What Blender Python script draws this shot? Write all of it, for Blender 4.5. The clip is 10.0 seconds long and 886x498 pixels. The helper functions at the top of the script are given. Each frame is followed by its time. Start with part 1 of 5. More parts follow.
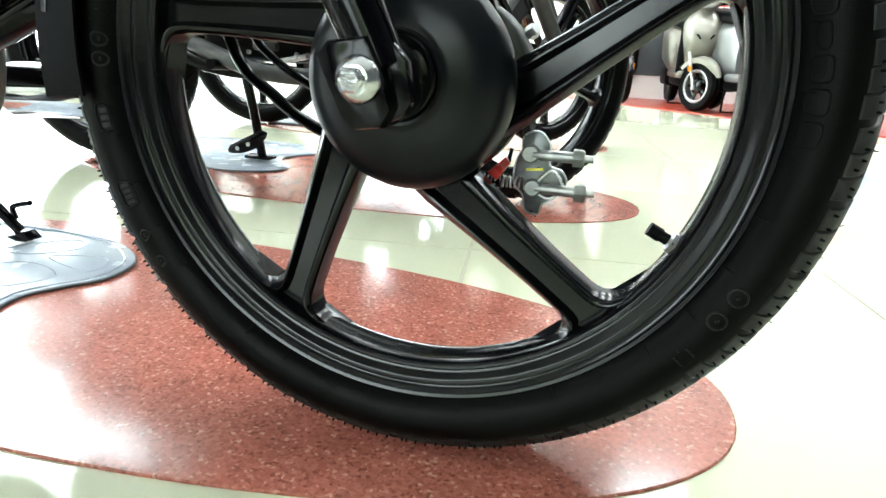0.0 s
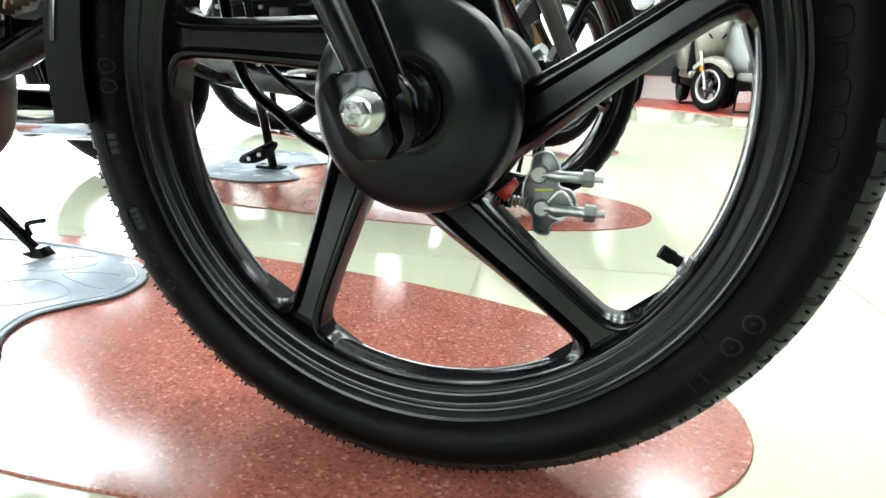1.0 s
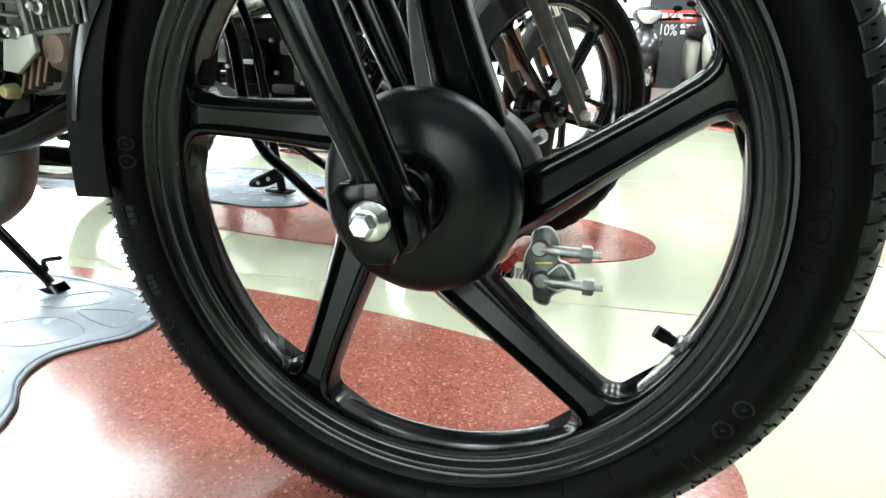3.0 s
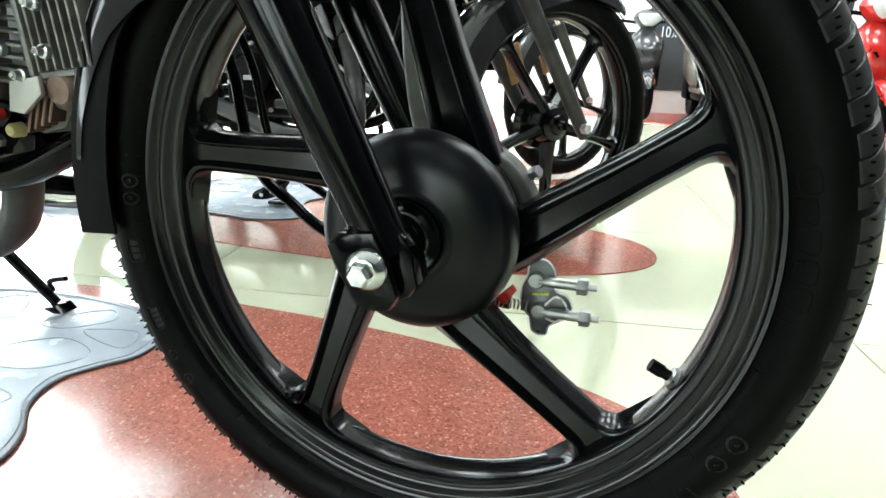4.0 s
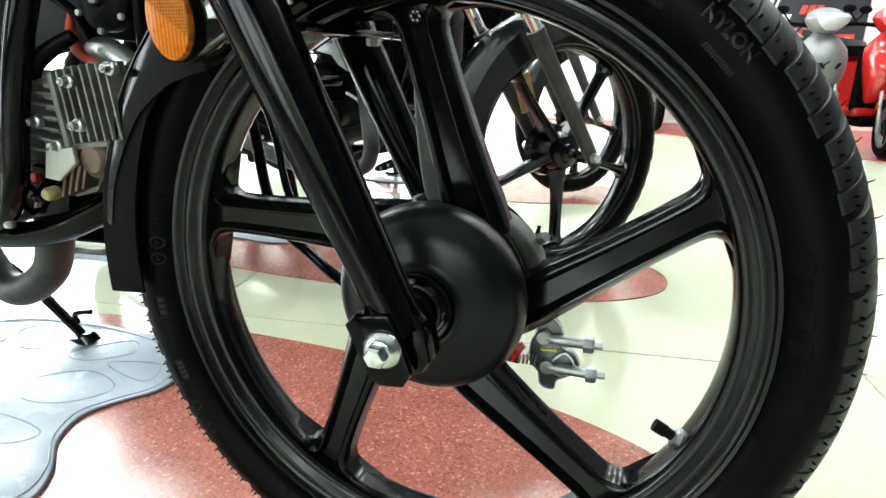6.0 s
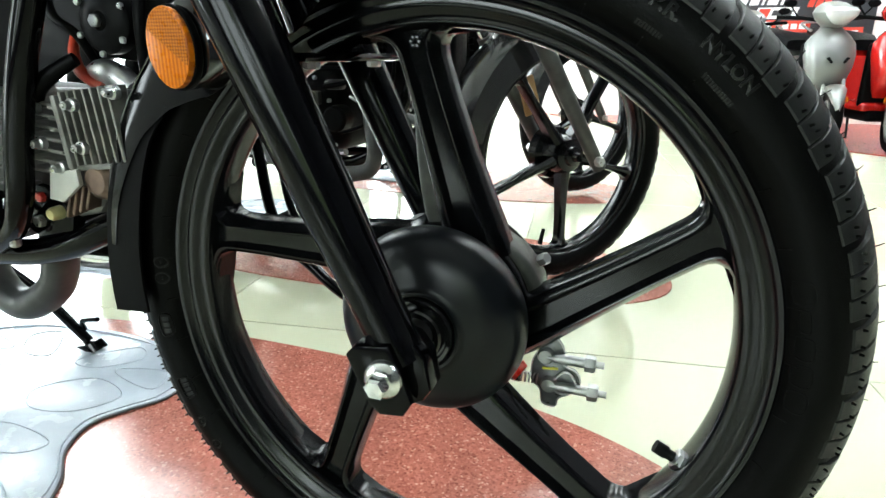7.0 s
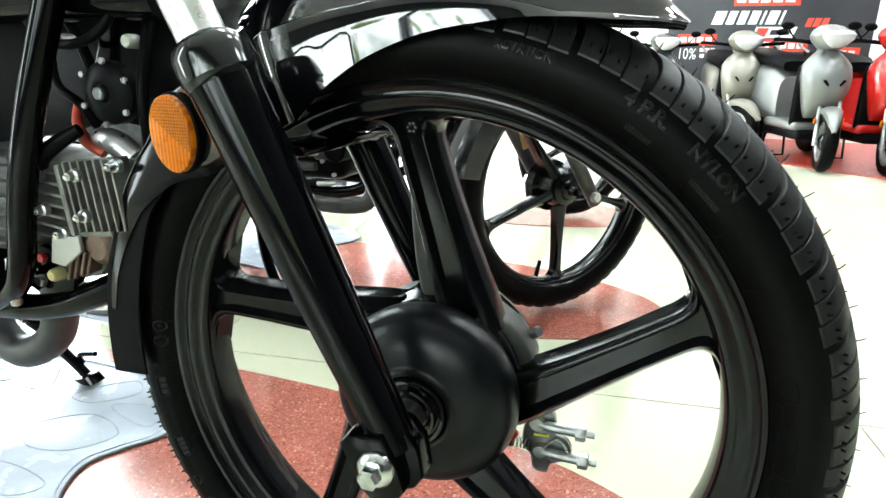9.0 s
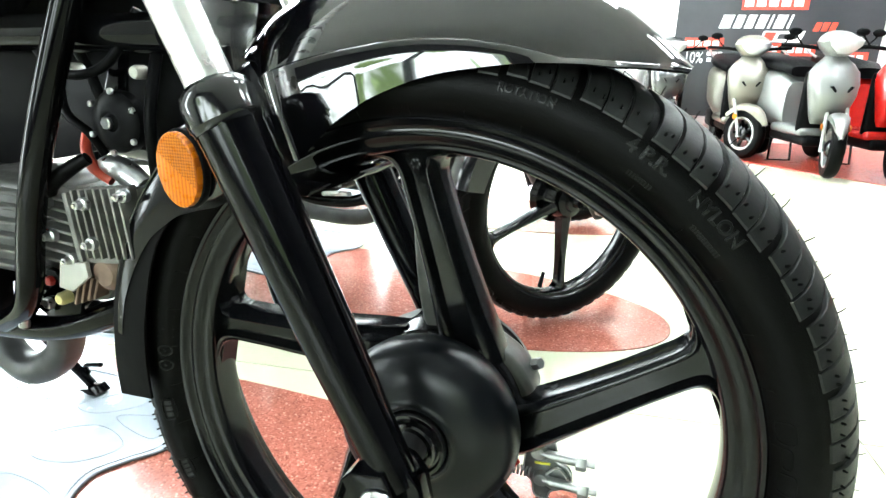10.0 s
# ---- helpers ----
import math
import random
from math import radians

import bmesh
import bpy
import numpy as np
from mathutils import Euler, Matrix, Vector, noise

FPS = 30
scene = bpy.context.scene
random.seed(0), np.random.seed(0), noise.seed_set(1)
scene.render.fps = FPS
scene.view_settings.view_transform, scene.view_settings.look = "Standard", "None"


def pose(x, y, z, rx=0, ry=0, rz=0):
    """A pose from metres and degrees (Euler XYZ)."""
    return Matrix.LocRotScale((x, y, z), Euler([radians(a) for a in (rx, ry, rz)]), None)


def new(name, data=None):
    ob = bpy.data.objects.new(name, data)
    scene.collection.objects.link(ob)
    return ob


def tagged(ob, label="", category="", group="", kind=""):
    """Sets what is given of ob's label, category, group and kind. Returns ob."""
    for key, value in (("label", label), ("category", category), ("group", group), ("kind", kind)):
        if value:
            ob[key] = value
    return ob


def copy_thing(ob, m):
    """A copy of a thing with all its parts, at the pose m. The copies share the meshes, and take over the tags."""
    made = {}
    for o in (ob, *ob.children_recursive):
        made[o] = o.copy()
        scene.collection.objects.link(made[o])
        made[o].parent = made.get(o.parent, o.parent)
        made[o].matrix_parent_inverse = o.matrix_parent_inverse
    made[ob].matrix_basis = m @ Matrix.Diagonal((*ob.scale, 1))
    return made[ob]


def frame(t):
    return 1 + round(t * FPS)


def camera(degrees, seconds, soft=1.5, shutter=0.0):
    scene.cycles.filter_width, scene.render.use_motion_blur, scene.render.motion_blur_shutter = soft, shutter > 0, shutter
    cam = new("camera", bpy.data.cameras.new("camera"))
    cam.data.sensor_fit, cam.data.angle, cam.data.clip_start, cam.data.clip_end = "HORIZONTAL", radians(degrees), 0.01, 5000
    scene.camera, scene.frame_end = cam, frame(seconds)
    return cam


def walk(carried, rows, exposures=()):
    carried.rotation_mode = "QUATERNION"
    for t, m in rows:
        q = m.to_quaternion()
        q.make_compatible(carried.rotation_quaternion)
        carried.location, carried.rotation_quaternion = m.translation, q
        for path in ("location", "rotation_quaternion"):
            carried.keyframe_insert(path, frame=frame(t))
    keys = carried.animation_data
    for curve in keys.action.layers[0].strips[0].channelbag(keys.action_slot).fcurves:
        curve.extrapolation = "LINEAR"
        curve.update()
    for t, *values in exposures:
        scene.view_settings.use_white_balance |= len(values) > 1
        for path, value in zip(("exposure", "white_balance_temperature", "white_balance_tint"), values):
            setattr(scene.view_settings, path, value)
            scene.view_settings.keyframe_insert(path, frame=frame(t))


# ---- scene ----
cam = camera(73.0, 10.0)
ROWS = [
    (0.0, 0.1435, -0.4169, 0.3313, 71.506, -2.676, 15.980),
    (0.5, 0.1416, -0.4119, 0.3392, 71.532, -2.006, 16.403),
    (1.0, 0.1429, -0.4074, 0.3458, 71.645, -1.704, 16.881),
    (1.5, 0.1431, -0.4056, 0.3582, 72.015, -1.813, 17.185),
    (2.0, 0.1423, -0.4061, 0.3709, 71.961, -1.715, 17.499),
    (2.5, 0.1427, -0.4079, 0.3874, 72.052, -1.916, 17.623),
    (4.0, 0.1482, -0.4056, 0.4322, 72.119, -1.225, 17.862),
    (4.5, 0.1494, -0.4096, 0.4455, 72.517, -1.230, 18.294),
    (5.0, 0.1500, -0.4127, 0.4615, 72.815, -1.264, 18.619),
    (5.5, 0.1499, -0.4130, 0.4722, 72.824, -0.997, 18.766),
    (7.0, 0.1520, -0.4059, 0.5055, 71.987, -0.363, 19.441),
    (7.5, 0.1513, -0.4022, 0.5165, 71.856, -0.430, 19.680),
    (8.0, 0.1509, -0.4020, 0.5342, 72.284, -0.510, 19.710),
    (8.5, 0.1514, -0.4010, 0.5470, 72.437, -0.769, 19.677),
    (9.0, 0.1518, -0.3982, 0.5606, 72.634, -1.042, 19.486),
    (9.5, 0.1527, -0.3970, 0.5710, 72.271, -0.912, 19.746),
    (10.0, 0.1511, -0.3938, 0.5874, 72.515, -1.367, 20.057),
]
walk(cam, [(t, pose(x, y, z, rx, ry, rz)) for t, x, y, z, rx, ry, rz in ROWS],
     exposures=[(0.0, 0.10, 6150, 1), (2.0, 0.02, 6150, 1), (4.0, -0.12, 6150, 1), (8.0, -0.12, 6150, 1), (9.0, 0.10, 6150, 1), (9.5, 0.45, 6150, 1), (10.0, 0.60, 6150, 1)])

# ---- light ----
world = bpy.data.worlds.new("world")
scene.world = world
world.use_nodes = True
wn = world.node_tree
sky = wn.nodes.new("ShaderNodeTexSky")
sky.sky_type, sky.sun_disc = "NISHITA", False
sky.sun_elevation, sky.sun_rotation = radians(50), radians(200)
wn.links.new(sky.outputs["Color"], wn.nodes["Background"].inputs["Color"])
wn.nodes["Background"].inputs["Strength"].default_value = 0.12

CEIL = 3.4
X0, X1, Y0, Y1 = -3.0, 3.4, -3.4, 5.2
PANEL_GLOW, WINDOW_GLOW = 30.0, 18.0


# ---- materials ----
def material(name, base, rough=0.5, metal=0.0, coat=0.0, vary=0.12, scale=20.0, bump=0.0, bump_scale=200.0, rough_vary=0.2, second=None, random_vary=0.0, spec=0.5):
    m = bpy.data.materials.new(name)
    m.use_nodes = True
    nt = m.node_tree
    b = nt.nodes["Principled BSDF"]
    tc = nt.nodes.new("ShaderNodeTexCoord")
    n1 = nt.nodes.new("ShaderNodeTexNoise")
    n1.inputs["Scale"].default_value, n1.inputs["Detail"].default_value = scale, 5
    nt.links.new(tc.outputs["Object"], n1.inputs["Vector"])
    mix = nt.nodes.new("ShaderNodeMix")
    mix.data_type = "RGBA"
    c2 = second or [c * (1 - vary) for c in base]
    c1 = base if second else [min(1, c * (1 + vary)) for c in base]
    mix.inputs["A"].default_value, mix.inputs["B"].default_value = (*c1, 1), (*c2, 1)
    ramp = nt.nodes.new("ShaderNodeMapRange")
    ramp.inputs["From Min"].default_value, ramp.inputs["From Max"].default_value = 0.35, 0.65
    nt.links.new(n1.outputs["Fac"], ramp.inputs["Value"])
    nt.links.new(ramp.outputs["Result"], mix.inputs["Factor"])
    out = mix.outputs["Result"]
    if random_vary:
        oi = nt.nodes.new("ShaderNodeObjectInfo")
        mr = nt.nodes.new("ShaderNodeMapRange")
        mr.inputs["To Min"].default_value, mr.inputs["To Max"].default_value = 1 - random_vary, 1 + random_vary
        nt.links.new(oi.outputs["Random"], mr.inputs["Value"])
        hsv = nt.nodes.new("ShaderNodeHueSaturation")
        nt.links.new(mr.outputs["Result"], hsv.inputs["Value"])
        nt.links.new(out, hsv.inputs["Color"])
        out = hsv.outputs["Color"]
    nt.links.new(out, b.inputs["Base Color"])
    n2 = nt.nodes.new("ShaderNodeTexNoise")
    n2.inputs["Scale"].default_value, n2.inputs["Detail"].default_value = scale * 2.3, 6
    nt.links.new(tc.outputs["Object"], n2.inputs["Vector"])
    rr = nt.nodes.new("ShaderNodeMapRange")
    rr.inputs["From Min"].default_value, rr.inputs["From Max"].default_value = 0.3, 0.7
    rr.inputs["To Min"].default_value, rr.inputs["To Max"].default_value = max(0.02, rough - rough_vary * rough), min(1, rough + rough_vary * rough)
    nt.links.new(n2.outputs["Fac"], rr.inputs["Value"])
    nt.links.new(rr.outputs["Result"], b.inputs["Roughness"])
    b.inputs["Metallic"].default_value = metal
    b.inputs["Specular IOR Level"].default_value = spec
    b.inputs["Coat Weight"].default_value, b.inputs["Coat Roughness"].default_value = coat, 0.04
    if bump:
        n3 = nt.nodes.new("ShaderNodeTexNoise")
        n3.inputs["Scale"].default_value, n3.inputs["Detail"].default_value = bump_scale, 3
        nt.links.new(tc.outputs["Object"], n3.inputs["Vector"])
        bp = nt.nodes.new("ShaderNodeBump")
        bp.inputs["Strength"].default_value, bp.inputs["Distance"].default_value = bump, 0.001
        nt.links.new(n3.outputs["Fac"], bp.inputs["Height"])
        nt.links.new(bp.outputs["Normal"], b.inputs["Normal"])
    return m


def glow(name, color, strength, second=None, scale=1.0):
    m = bpy.data.materials.new(name)
    m.use_nodes = True
    nt = m.node_tree
    nt.nodes.remove(nt.nodes["Principled BSDF"])
    e = nt.nodes.new("ShaderNodeEmission")
    e.inputs["Color"].default_value, e.inputs["Strength"].default_value = (*color, 1), strength
    nt.links.new(e.outputs["Emission"], nt.nodes["Material Output"].inputs["Surface"])
    if second:
        tc = nt.nodes.new("ShaderNodeTexCoord")
        prev = None
        for k, (tone, freq, lo, hi) in enumerate((((0.16, 0.165, 0.17), scale * 0.55, 0.52, 0.56), (second, scale, 0.50, 0.60), ([c * 2.2 for c in second], scale * 6, 0.58, 0.66))):
            n, r, mr = nt.nodes.new("ShaderNodeTexNoise"), nt.nodes.new("ShaderNodeMix"), nt.nodes.new("ShaderNodeMapRange")
            r.data_type = "RGBA"
            n.inputs["Scale"].default_value, n.inputs["Detail"].default_value = freq, 8
            mr.inputs["From Min"].default_value, mr.inputs["From Max"].default_value = lo, hi
            nt.links.new(tc.outputs["Object"], n.inputs["Vector"])
            nt.links.new(n.outputs["Fac"], mr.inputs["Value"])
            nt.links.new(mr.outputs["Result"], r.inputs["Factor"])
            r.inputs["A"].default_value, r.inputs["B"].default_value = (*color, 1), (*tone, 1)
            if prev is not None:
                nt.links.new(prev, r.inputs["A"])
            prev = r.outputs["Result"]
        nt.links.new(prev, e.inputs["Color"])
    return m


M_RUBBER = material("tyre_rubber", (0.0016, 0.0016, 0.0016), 0.40, vary=0.25, scale=30, bump=0.2, bump_scale=900, spec=0.055)
# same rubber, lighter: the light on the tread shoulder is put into the colour
M_TREAD_LIT = material("tread_rubber_lit", (0.0085, 0.0090, 0.0088), 0.46, vary=0.2, scale=30, bump=0.15, bump_scale=700, spec=0.22)
M_SATIN = material("satin_black_alloy", (0.0022, 0.0023, 0.0029), 0.16, vary=0.15, scale=25, rough_vary=0.10, spec=0.30)
M_HUB = material("hub_black_paint", (0.0018, 0.0024, 0.0036), 0.31, vary=0.2, scale=25, rough_vary=0.10, spec=0.22)
M_GLOSS = material("gloss_black_paint", (0.0012, 0.0012, 0.0018), 0.035, vary=0.1, scale=12, rough_vary=0.05, spec=1.0)
M_FORK = material("black_fork_paint", (0.0012, 0.0012, 0.0018), 0.12, vary=0.1, scale=12, rough_vary=0.05, spec=0.16)
M_SLEEVE = material("gloss_black_steel", (0.004, 0.004, 0.005), 0.12, vary=0.1, scale=20, rough_vary=0.06, spec=0.5)
M_PLASTIC = material("black_plastic", (0.0026, 0.0026, 0.0030), 0.40, vary=0.2, scale=40, bump=0.1, bump_scale=600, spec=0.045)
M_FRAME = material("black_frame_paint", (0.0014, 0.0014, 0.0018), 0.08, coat=0.0, vary=0.15, scale=20, rough_vary=0.06, spec=0.14)
M_CHROME = material("chrome", (0.75, 0.75, 0.76), 0.09, 1.0, vary=0.04, scale=30)
M_STANCHION = material("chrome_fork_tube", (0.85, 0.85, 0.85), 0.3, 1.0, vary=0.03, scale=30)
M_ZINC = material("zinc_plated_steel", (0.46, 0.46, 0.47), 0.32, 1.0, vary=0.15, scale=60)
M_BRIGHT = material("bright_zinc_bolt", (0.60, 0.61, 0.62), 0.18, 1.0, vary=0.25, scale=90, bump=0.25, bump_scale=260)
M_DULLZINC = material("dull_zinc_steel", (0.34, 0.345, 0.335), 0.42, 0.85, vary=0.2, scale=70)
M_STEELPLATE = material("dark_zinc_plate", (0.15, 0.155, 0.16), 0.32, 0.8, vary=0.25, scale=70)
M_ALLOY = material("cast_aluminium", (0.10, 0.099, 0.095), 0.5, 0.45, vary=0.25, scale=40, bump=0.2, bump_scale=500)
M_PANEL = material("dark_cast_alloy", (0.045, 0.046, 0.042), 0.42, 0.2, vary=0.25, scale=40, bump=0.2, bump_scale=500, spec=0.3)
M_CASTING = material("dusty_cast_aluminium", (0.16, 0.157, 0.147), 0.55, 0.3, vary=0.3, scale=60, bump=0.3, bump_scale=450)
M_RUST = material("heat_stained_steel", (0.125, 0.082, 0.062), 0.5, 0.5, vary=0.35, scale=45)


def prism(name, light, dark, turn, across=1.0):
    """Amber plastic with a fine lattice of prisms; across 0 leaves upright ribs alone."""
    m = material(name, light, 0.30, vary=0.2, scale=90, spec=0.2)
    nt = m.node_tree
    b = nt.nodes["Principled BSDF"]
    tc, mp, ck = nt.nodes.new("ShaderNodeTexCoord"), nt.nodes.new("ShaderNodeMapping"), nt.nodes.new("ShaderNodeTexChecker")
    mp.inputs["Rotation"].default_value, mp.inputs["Scale"].default_value = (0, radians(turn), 0), (1, 0, across)
    ck.inputs["Scale"].default_value = 640
    ck.inputs["Color1"].default_value, ck.inputs["Color2"].default_value = (*light, 1), (*dark, 1)
    nt.links.new(tc.outputs["Object"], mp.inputs["Vector"])
    nt.links.new(mp.outputs["Vector"], ck.inputs["Vector"])
    old = b.inputs["Base Color"].links[0].from_socket
    mx = nt.nodes.new("ShaderNodeMix")
    mx.data_type = "RGBA"
    mx.inputs["Factor"].default_value = 0.65
    nt.links.new(old, mx.inputs["A"])
    nt.links.new(ck.outputs["Color"], mx.inputs["B"])
    nt.links.new(mx.outputs["Result"], b.inputs["Base Color"])
    return m


M_AMBER = prism("amber_reflector", (0.56, 0.15, 0.002), (0.26, 0.05, 0.001), 0, 0.0)
M_AMBER_B = prism("amber_reflector_dark", (0.44, 0.125, 0.004), (0.13, 0.028, 0.002), 45)
M_RED = material("red_plastic", (0.55, 0.02, 0.015), 0.3, coat=0.3)
M_REDFLOOR = material("red_polished_strip", (0.42, 0.05, 0.03), 0.3, vary=0.15, scale=40)
M_STEELPIPE = material("black_exhaust", (0.045, 0.045, 0.046), 0.42, 0.4, vary=0.3, scale=25)
M_GLOWPANEL = glow("ceiling_light", (0.97, 0.985, 1.0), PANEL_GLOW)
M_WALL = material("white_wall_paint", (0.80, 0.79, 0.76), 0.6, vary=0.03, scale=3, bump=0.05, bump_scale=80)
# tone of the unseen walls, dark so that black parts mirror less light
M_WALL_DARK = material("dark_unseen_wall", (0.07, 0.07, 0.075), 0.6, vary=0.05, scale=3)
M_CEIL = material("pale_ceiling", (0.80, 0.80, 0.80), 0.8, vary=0.03, scale=2)
M_TILE = material("cream_vitrified_tile", (0.52, 0.53, 0.395), 0.07, coat=0.0, vary=0.012, scale=2.5, rough_vary=0.3, random_vary=0.01)
M_GROUT = material("tile_joint", (0.42, 0.39, 0.33), 0.7)
M_MAT = material("grey_rubber_mat", (0.30, 0.33, 0.38), 0.24, vary=0.12, scale=9, bump=0.1, bump_scale=300, rough_vary=0.3)
M_MATEDGE = material("mat_edge", (0.05, 0.055, 0.06), 0.4)
M_OUT = glow("daylight_and_trees", (0.95, 0.98, 1.0), 15.0, (0.10, 0.135, 0.06), 0.9)
M_DAY = glow("daylight", (0.95, 0.98, 1.0), WINDOW_GLOW)
M_WINFRAME = material("dark_window_frame", (0.03, 0.03, 0.032), 0.4, 0.3)


def granite():
    m = bpy.data.materials.new("red_granite")
    m.use_nodes = True
    nt = m.node_tree
    b = nt.nodes["Principled BSDF"]
    tc = nt.nodes.new("ShaderNodeTexCoord")
    v = nt.nodes.new("ShaderNodeTexVoronoi")
    v.inputs["Scale"].default_value = 330
    nt.links.new(tc.outputs["Object"], v.inputs["Vector"])
    sep = nt.nodes.new("ShaderNodeSeparateColor")
    nt.links.new(v.outputs["Color"], sep.inputs["Color"])
    r = nt.nodes.new("ShaderNodeValToRGB")
    e = r.color_ramp.elements
    e[0].position, e[0].color = 0.0, (0.19, 0.055, 0.040, 1)
    e[1].position, e[1].color = 1.0, (0.52, 0.26, 0.20, 1)
    for p, c in ((0.15, (0.27, 0.084, 0.062, 1)), (0.55, (0.33, 0.108, 0.080, 1)), (0.92, (0.38, 0.135, 0.10, 1))):
        k = e.new(p)
        k.color = c
    nt.links.new(sep.outputs["Red"], r.inputs["Fac"])
    n = nt.nodes.new("ShaderNodeTexNoise")
    n.inputs["Scale"].default_value, n.inputs["Detail"].default_value = 14, 5
    nt.links.new(tc.outputs["Object"], n.inputs["Vector"])
    hsv = nt.nodes.new("ShaderNodeHueSaturation")
    mr = nt.nodes.new("ShaderNodeMapRange")
    mr.inputs["From Min"].default_value, mr.inputs["From Max"].default_value = 0.3, 0.7
    mr.inputs["To Min"].default_value, mr.inputs["To Max"].default_value = 0.85, 1.15
    nt.links.new(n.outputs["Fac"], mr.inputs["Value"])
    nt.links.new(mr.outputs["Result"], hsv.inputs["Value"])
    nt.links.new(r.outputs["Color"], hsv.inputs["Color"])
    nt.links.new(hsv.outputs["Color"], b.inputs["Base Color"])
    b.inputs["Roughness"].default_value = 0.16
    return m


M_GRANITE = granite()


# ---- builders ----
def part(name, bm, mat, parent=None, label="", smooth=True):
    me = bpy.data.meshes.new(name)
    bm.normal_update()
    bm.to_mesh(me)
    bm.free()
    for p in me.polygons:
        p.use_smooth = smooth
    if smooth:
        me.set_sharp_from_angle(angle=radians(38))
    me.materials.append(mat)
    ob = new(name, me)
    if parent is not None:
        ob.parent = parent
    if label:
        ob["label"] = label
    return ob


def thing(name, label, category, m=None, group="", kind=""):
    ob = new(name)
    if m is not None:
        ob.matrix_basis = m
    return tagged(ob, label, category, group, kind)


def loft(rings, closed_ring=True, caps=True, closed_path=False, bm=None):
    bm = bm or bmesh.new()
    vs = [[bm.verts.new(p) for p in r] for r in rings]
    n = len(vs[0])
    count = len(vs) if closed_path else len(vs) - 1
    for i in range(count):
        a, b = vs[i], vs[(i + 1) % len(vs)]
        for j in range(n if closed_ring else n - 1):
            bm.faces.new((a[j], a[(j + 1) % n], b[(j + 1) % n], b[j]))
    if caps and not closed_path:
        bm.faces.new(vs[0][::-1])
        bm.faces.new(vs[-1])
    bmesh.ops.recalc_face_normals(bm, faces=bm.faces[:])
    return bm


def lathe(profile, seg=96, closed=False, c=(0, 0, 0), bm=None):
    """Turn (radius, y) points round the y axis through c."""
    rings = []
    for i in range(seg):
        a = 2 * math.pi * i / seg
        rings.append([(c[0] + r * math.cos(a), c[1] + y, c[2] + r * math.sin(a)) for r, y in profile])
    return loft(rings, closed_ring=closed, caps=False, closed_path=True, bm=bm)


def smooth_path(pts, n=8):
    out = []
    P = [Vector(p) for p in pts]
    for i in range(len(P) - 1):
        p0, p1, p2, p3 = P[max(i - 1, 0)], P[i], P[i + 1], P[min(i + 2, len(P) - 1)]
        for k in range(n):
            t = k / n
            out.append(0.5 * ((2 * p1) + (p2 - p0) * t + (2 * p0 - 5 * p1 + 4 * p2 - p3) * t * t + (3 * p1 - p0 - 3 * p2 + p3) * t ** 3))
    out.append(P[-1])
    return out


def tube(pts, r, seg=14, n=8, curve=True, bm=None):
    """A round bar along points; r a number or one per point of pts."""
    P = smooth_path(pts, n) if curve and len(pts) > 2 else [Vector(p) for p in pts]
    if hasattr(r, "__len__"):
        rs = [float(q) for q in np.interp(np.linspace(0, len(r) - 1, len(P)), range(len(r)), r)]
    else:
        rs = [r] * len(P)
    rings, up = [], None
    for i, p in enumerate(P):
        d = (P[min(i + 1, len(P) - 1)] - P[max(i - 1, 0)]).normalized()
        if up is None:
            up = Vector((0, 1, 0)) if abs(d.y) < 0.9 else Vector((1, 0, 0))
        s = d.cross(up).normalized()
        up = s.cross(d).normalized()
        rings.append([p + rs[i] * (math.cos(2 * math.pi * k / seg) * s + math.sin(2 * math.pi * k / seg) * up) for k in range(seg)])
    return loft(rings, bm=bm)


def box(x0, y0, z0, x1, y1, z1, bevel=0.0, seg=2, m=None, bm=None):
    b = bmesh.new()
    bmesh.ops.create_cube(b, size=1)
    for v in b.verts:
        v.co = Vector(((x0 + x1) / 2 + v.co.x * (x1 - x0), (y0 + y1) / 2 + v.co.y * (y1 - y0), (z0 + z1) / 2 + v.co.z * (z1 - z0)))
    if bevel:
        bmesh.ops.bevel(b, geom=b.edges[:], offset=bevel, segments=seg, affect="EDGES", profile=0.5)
    if m is not None:
        b.transform(m)
    if bm is None:
        return b
    me = bpy.data.meshes.new("tmp")
    b.to_mesh(me)
    b.free()
    bm.from_mesh(me)
    bpy.data.meshes.remove(me)
    return bm


def slab(outline, y0, y1, bevel=0.0, seg=2, axis="y"):
    """A plate: an outline of (x, z) points, from y0 to y1 (axis y), or of (x, y) points from z0 to z1 (axis z)."""
    bm = bmesh.new()
    put = (lambda p, h: (p[0], h, p[1])) if axis == "y" else (lambda p, h: (p[0], p[1], h))
    a = [bm.verts.new(put(p, y0)) for p in outline]
    b = [bm.verts.new(put(p, y1)) for p in outline]
    n = len(a)
    bm.faces.new(a)
    bm.faces.new(b[::-1])
    for i in range(n):
        bm.faces.new((a[i], b[i], b[(i + 1) % n], a[(i + 1) % n]))
    bmesh.ops.recalc_face_normals(bm, faces=bm.faces[:])
    if bevel:
        ed = [e for e in bm.edges if abs((e.verts[0].co - e.verts[1].co).normalized().y if axis == "y" else (e.verts[0].co - e.verts[1].co).normalized().z) < 0.5]
        bmesh.ops.bevel(bm, geom=ed, offset=bevel, segments=seg, affect="EDGES", profile=0.5)
    return bm


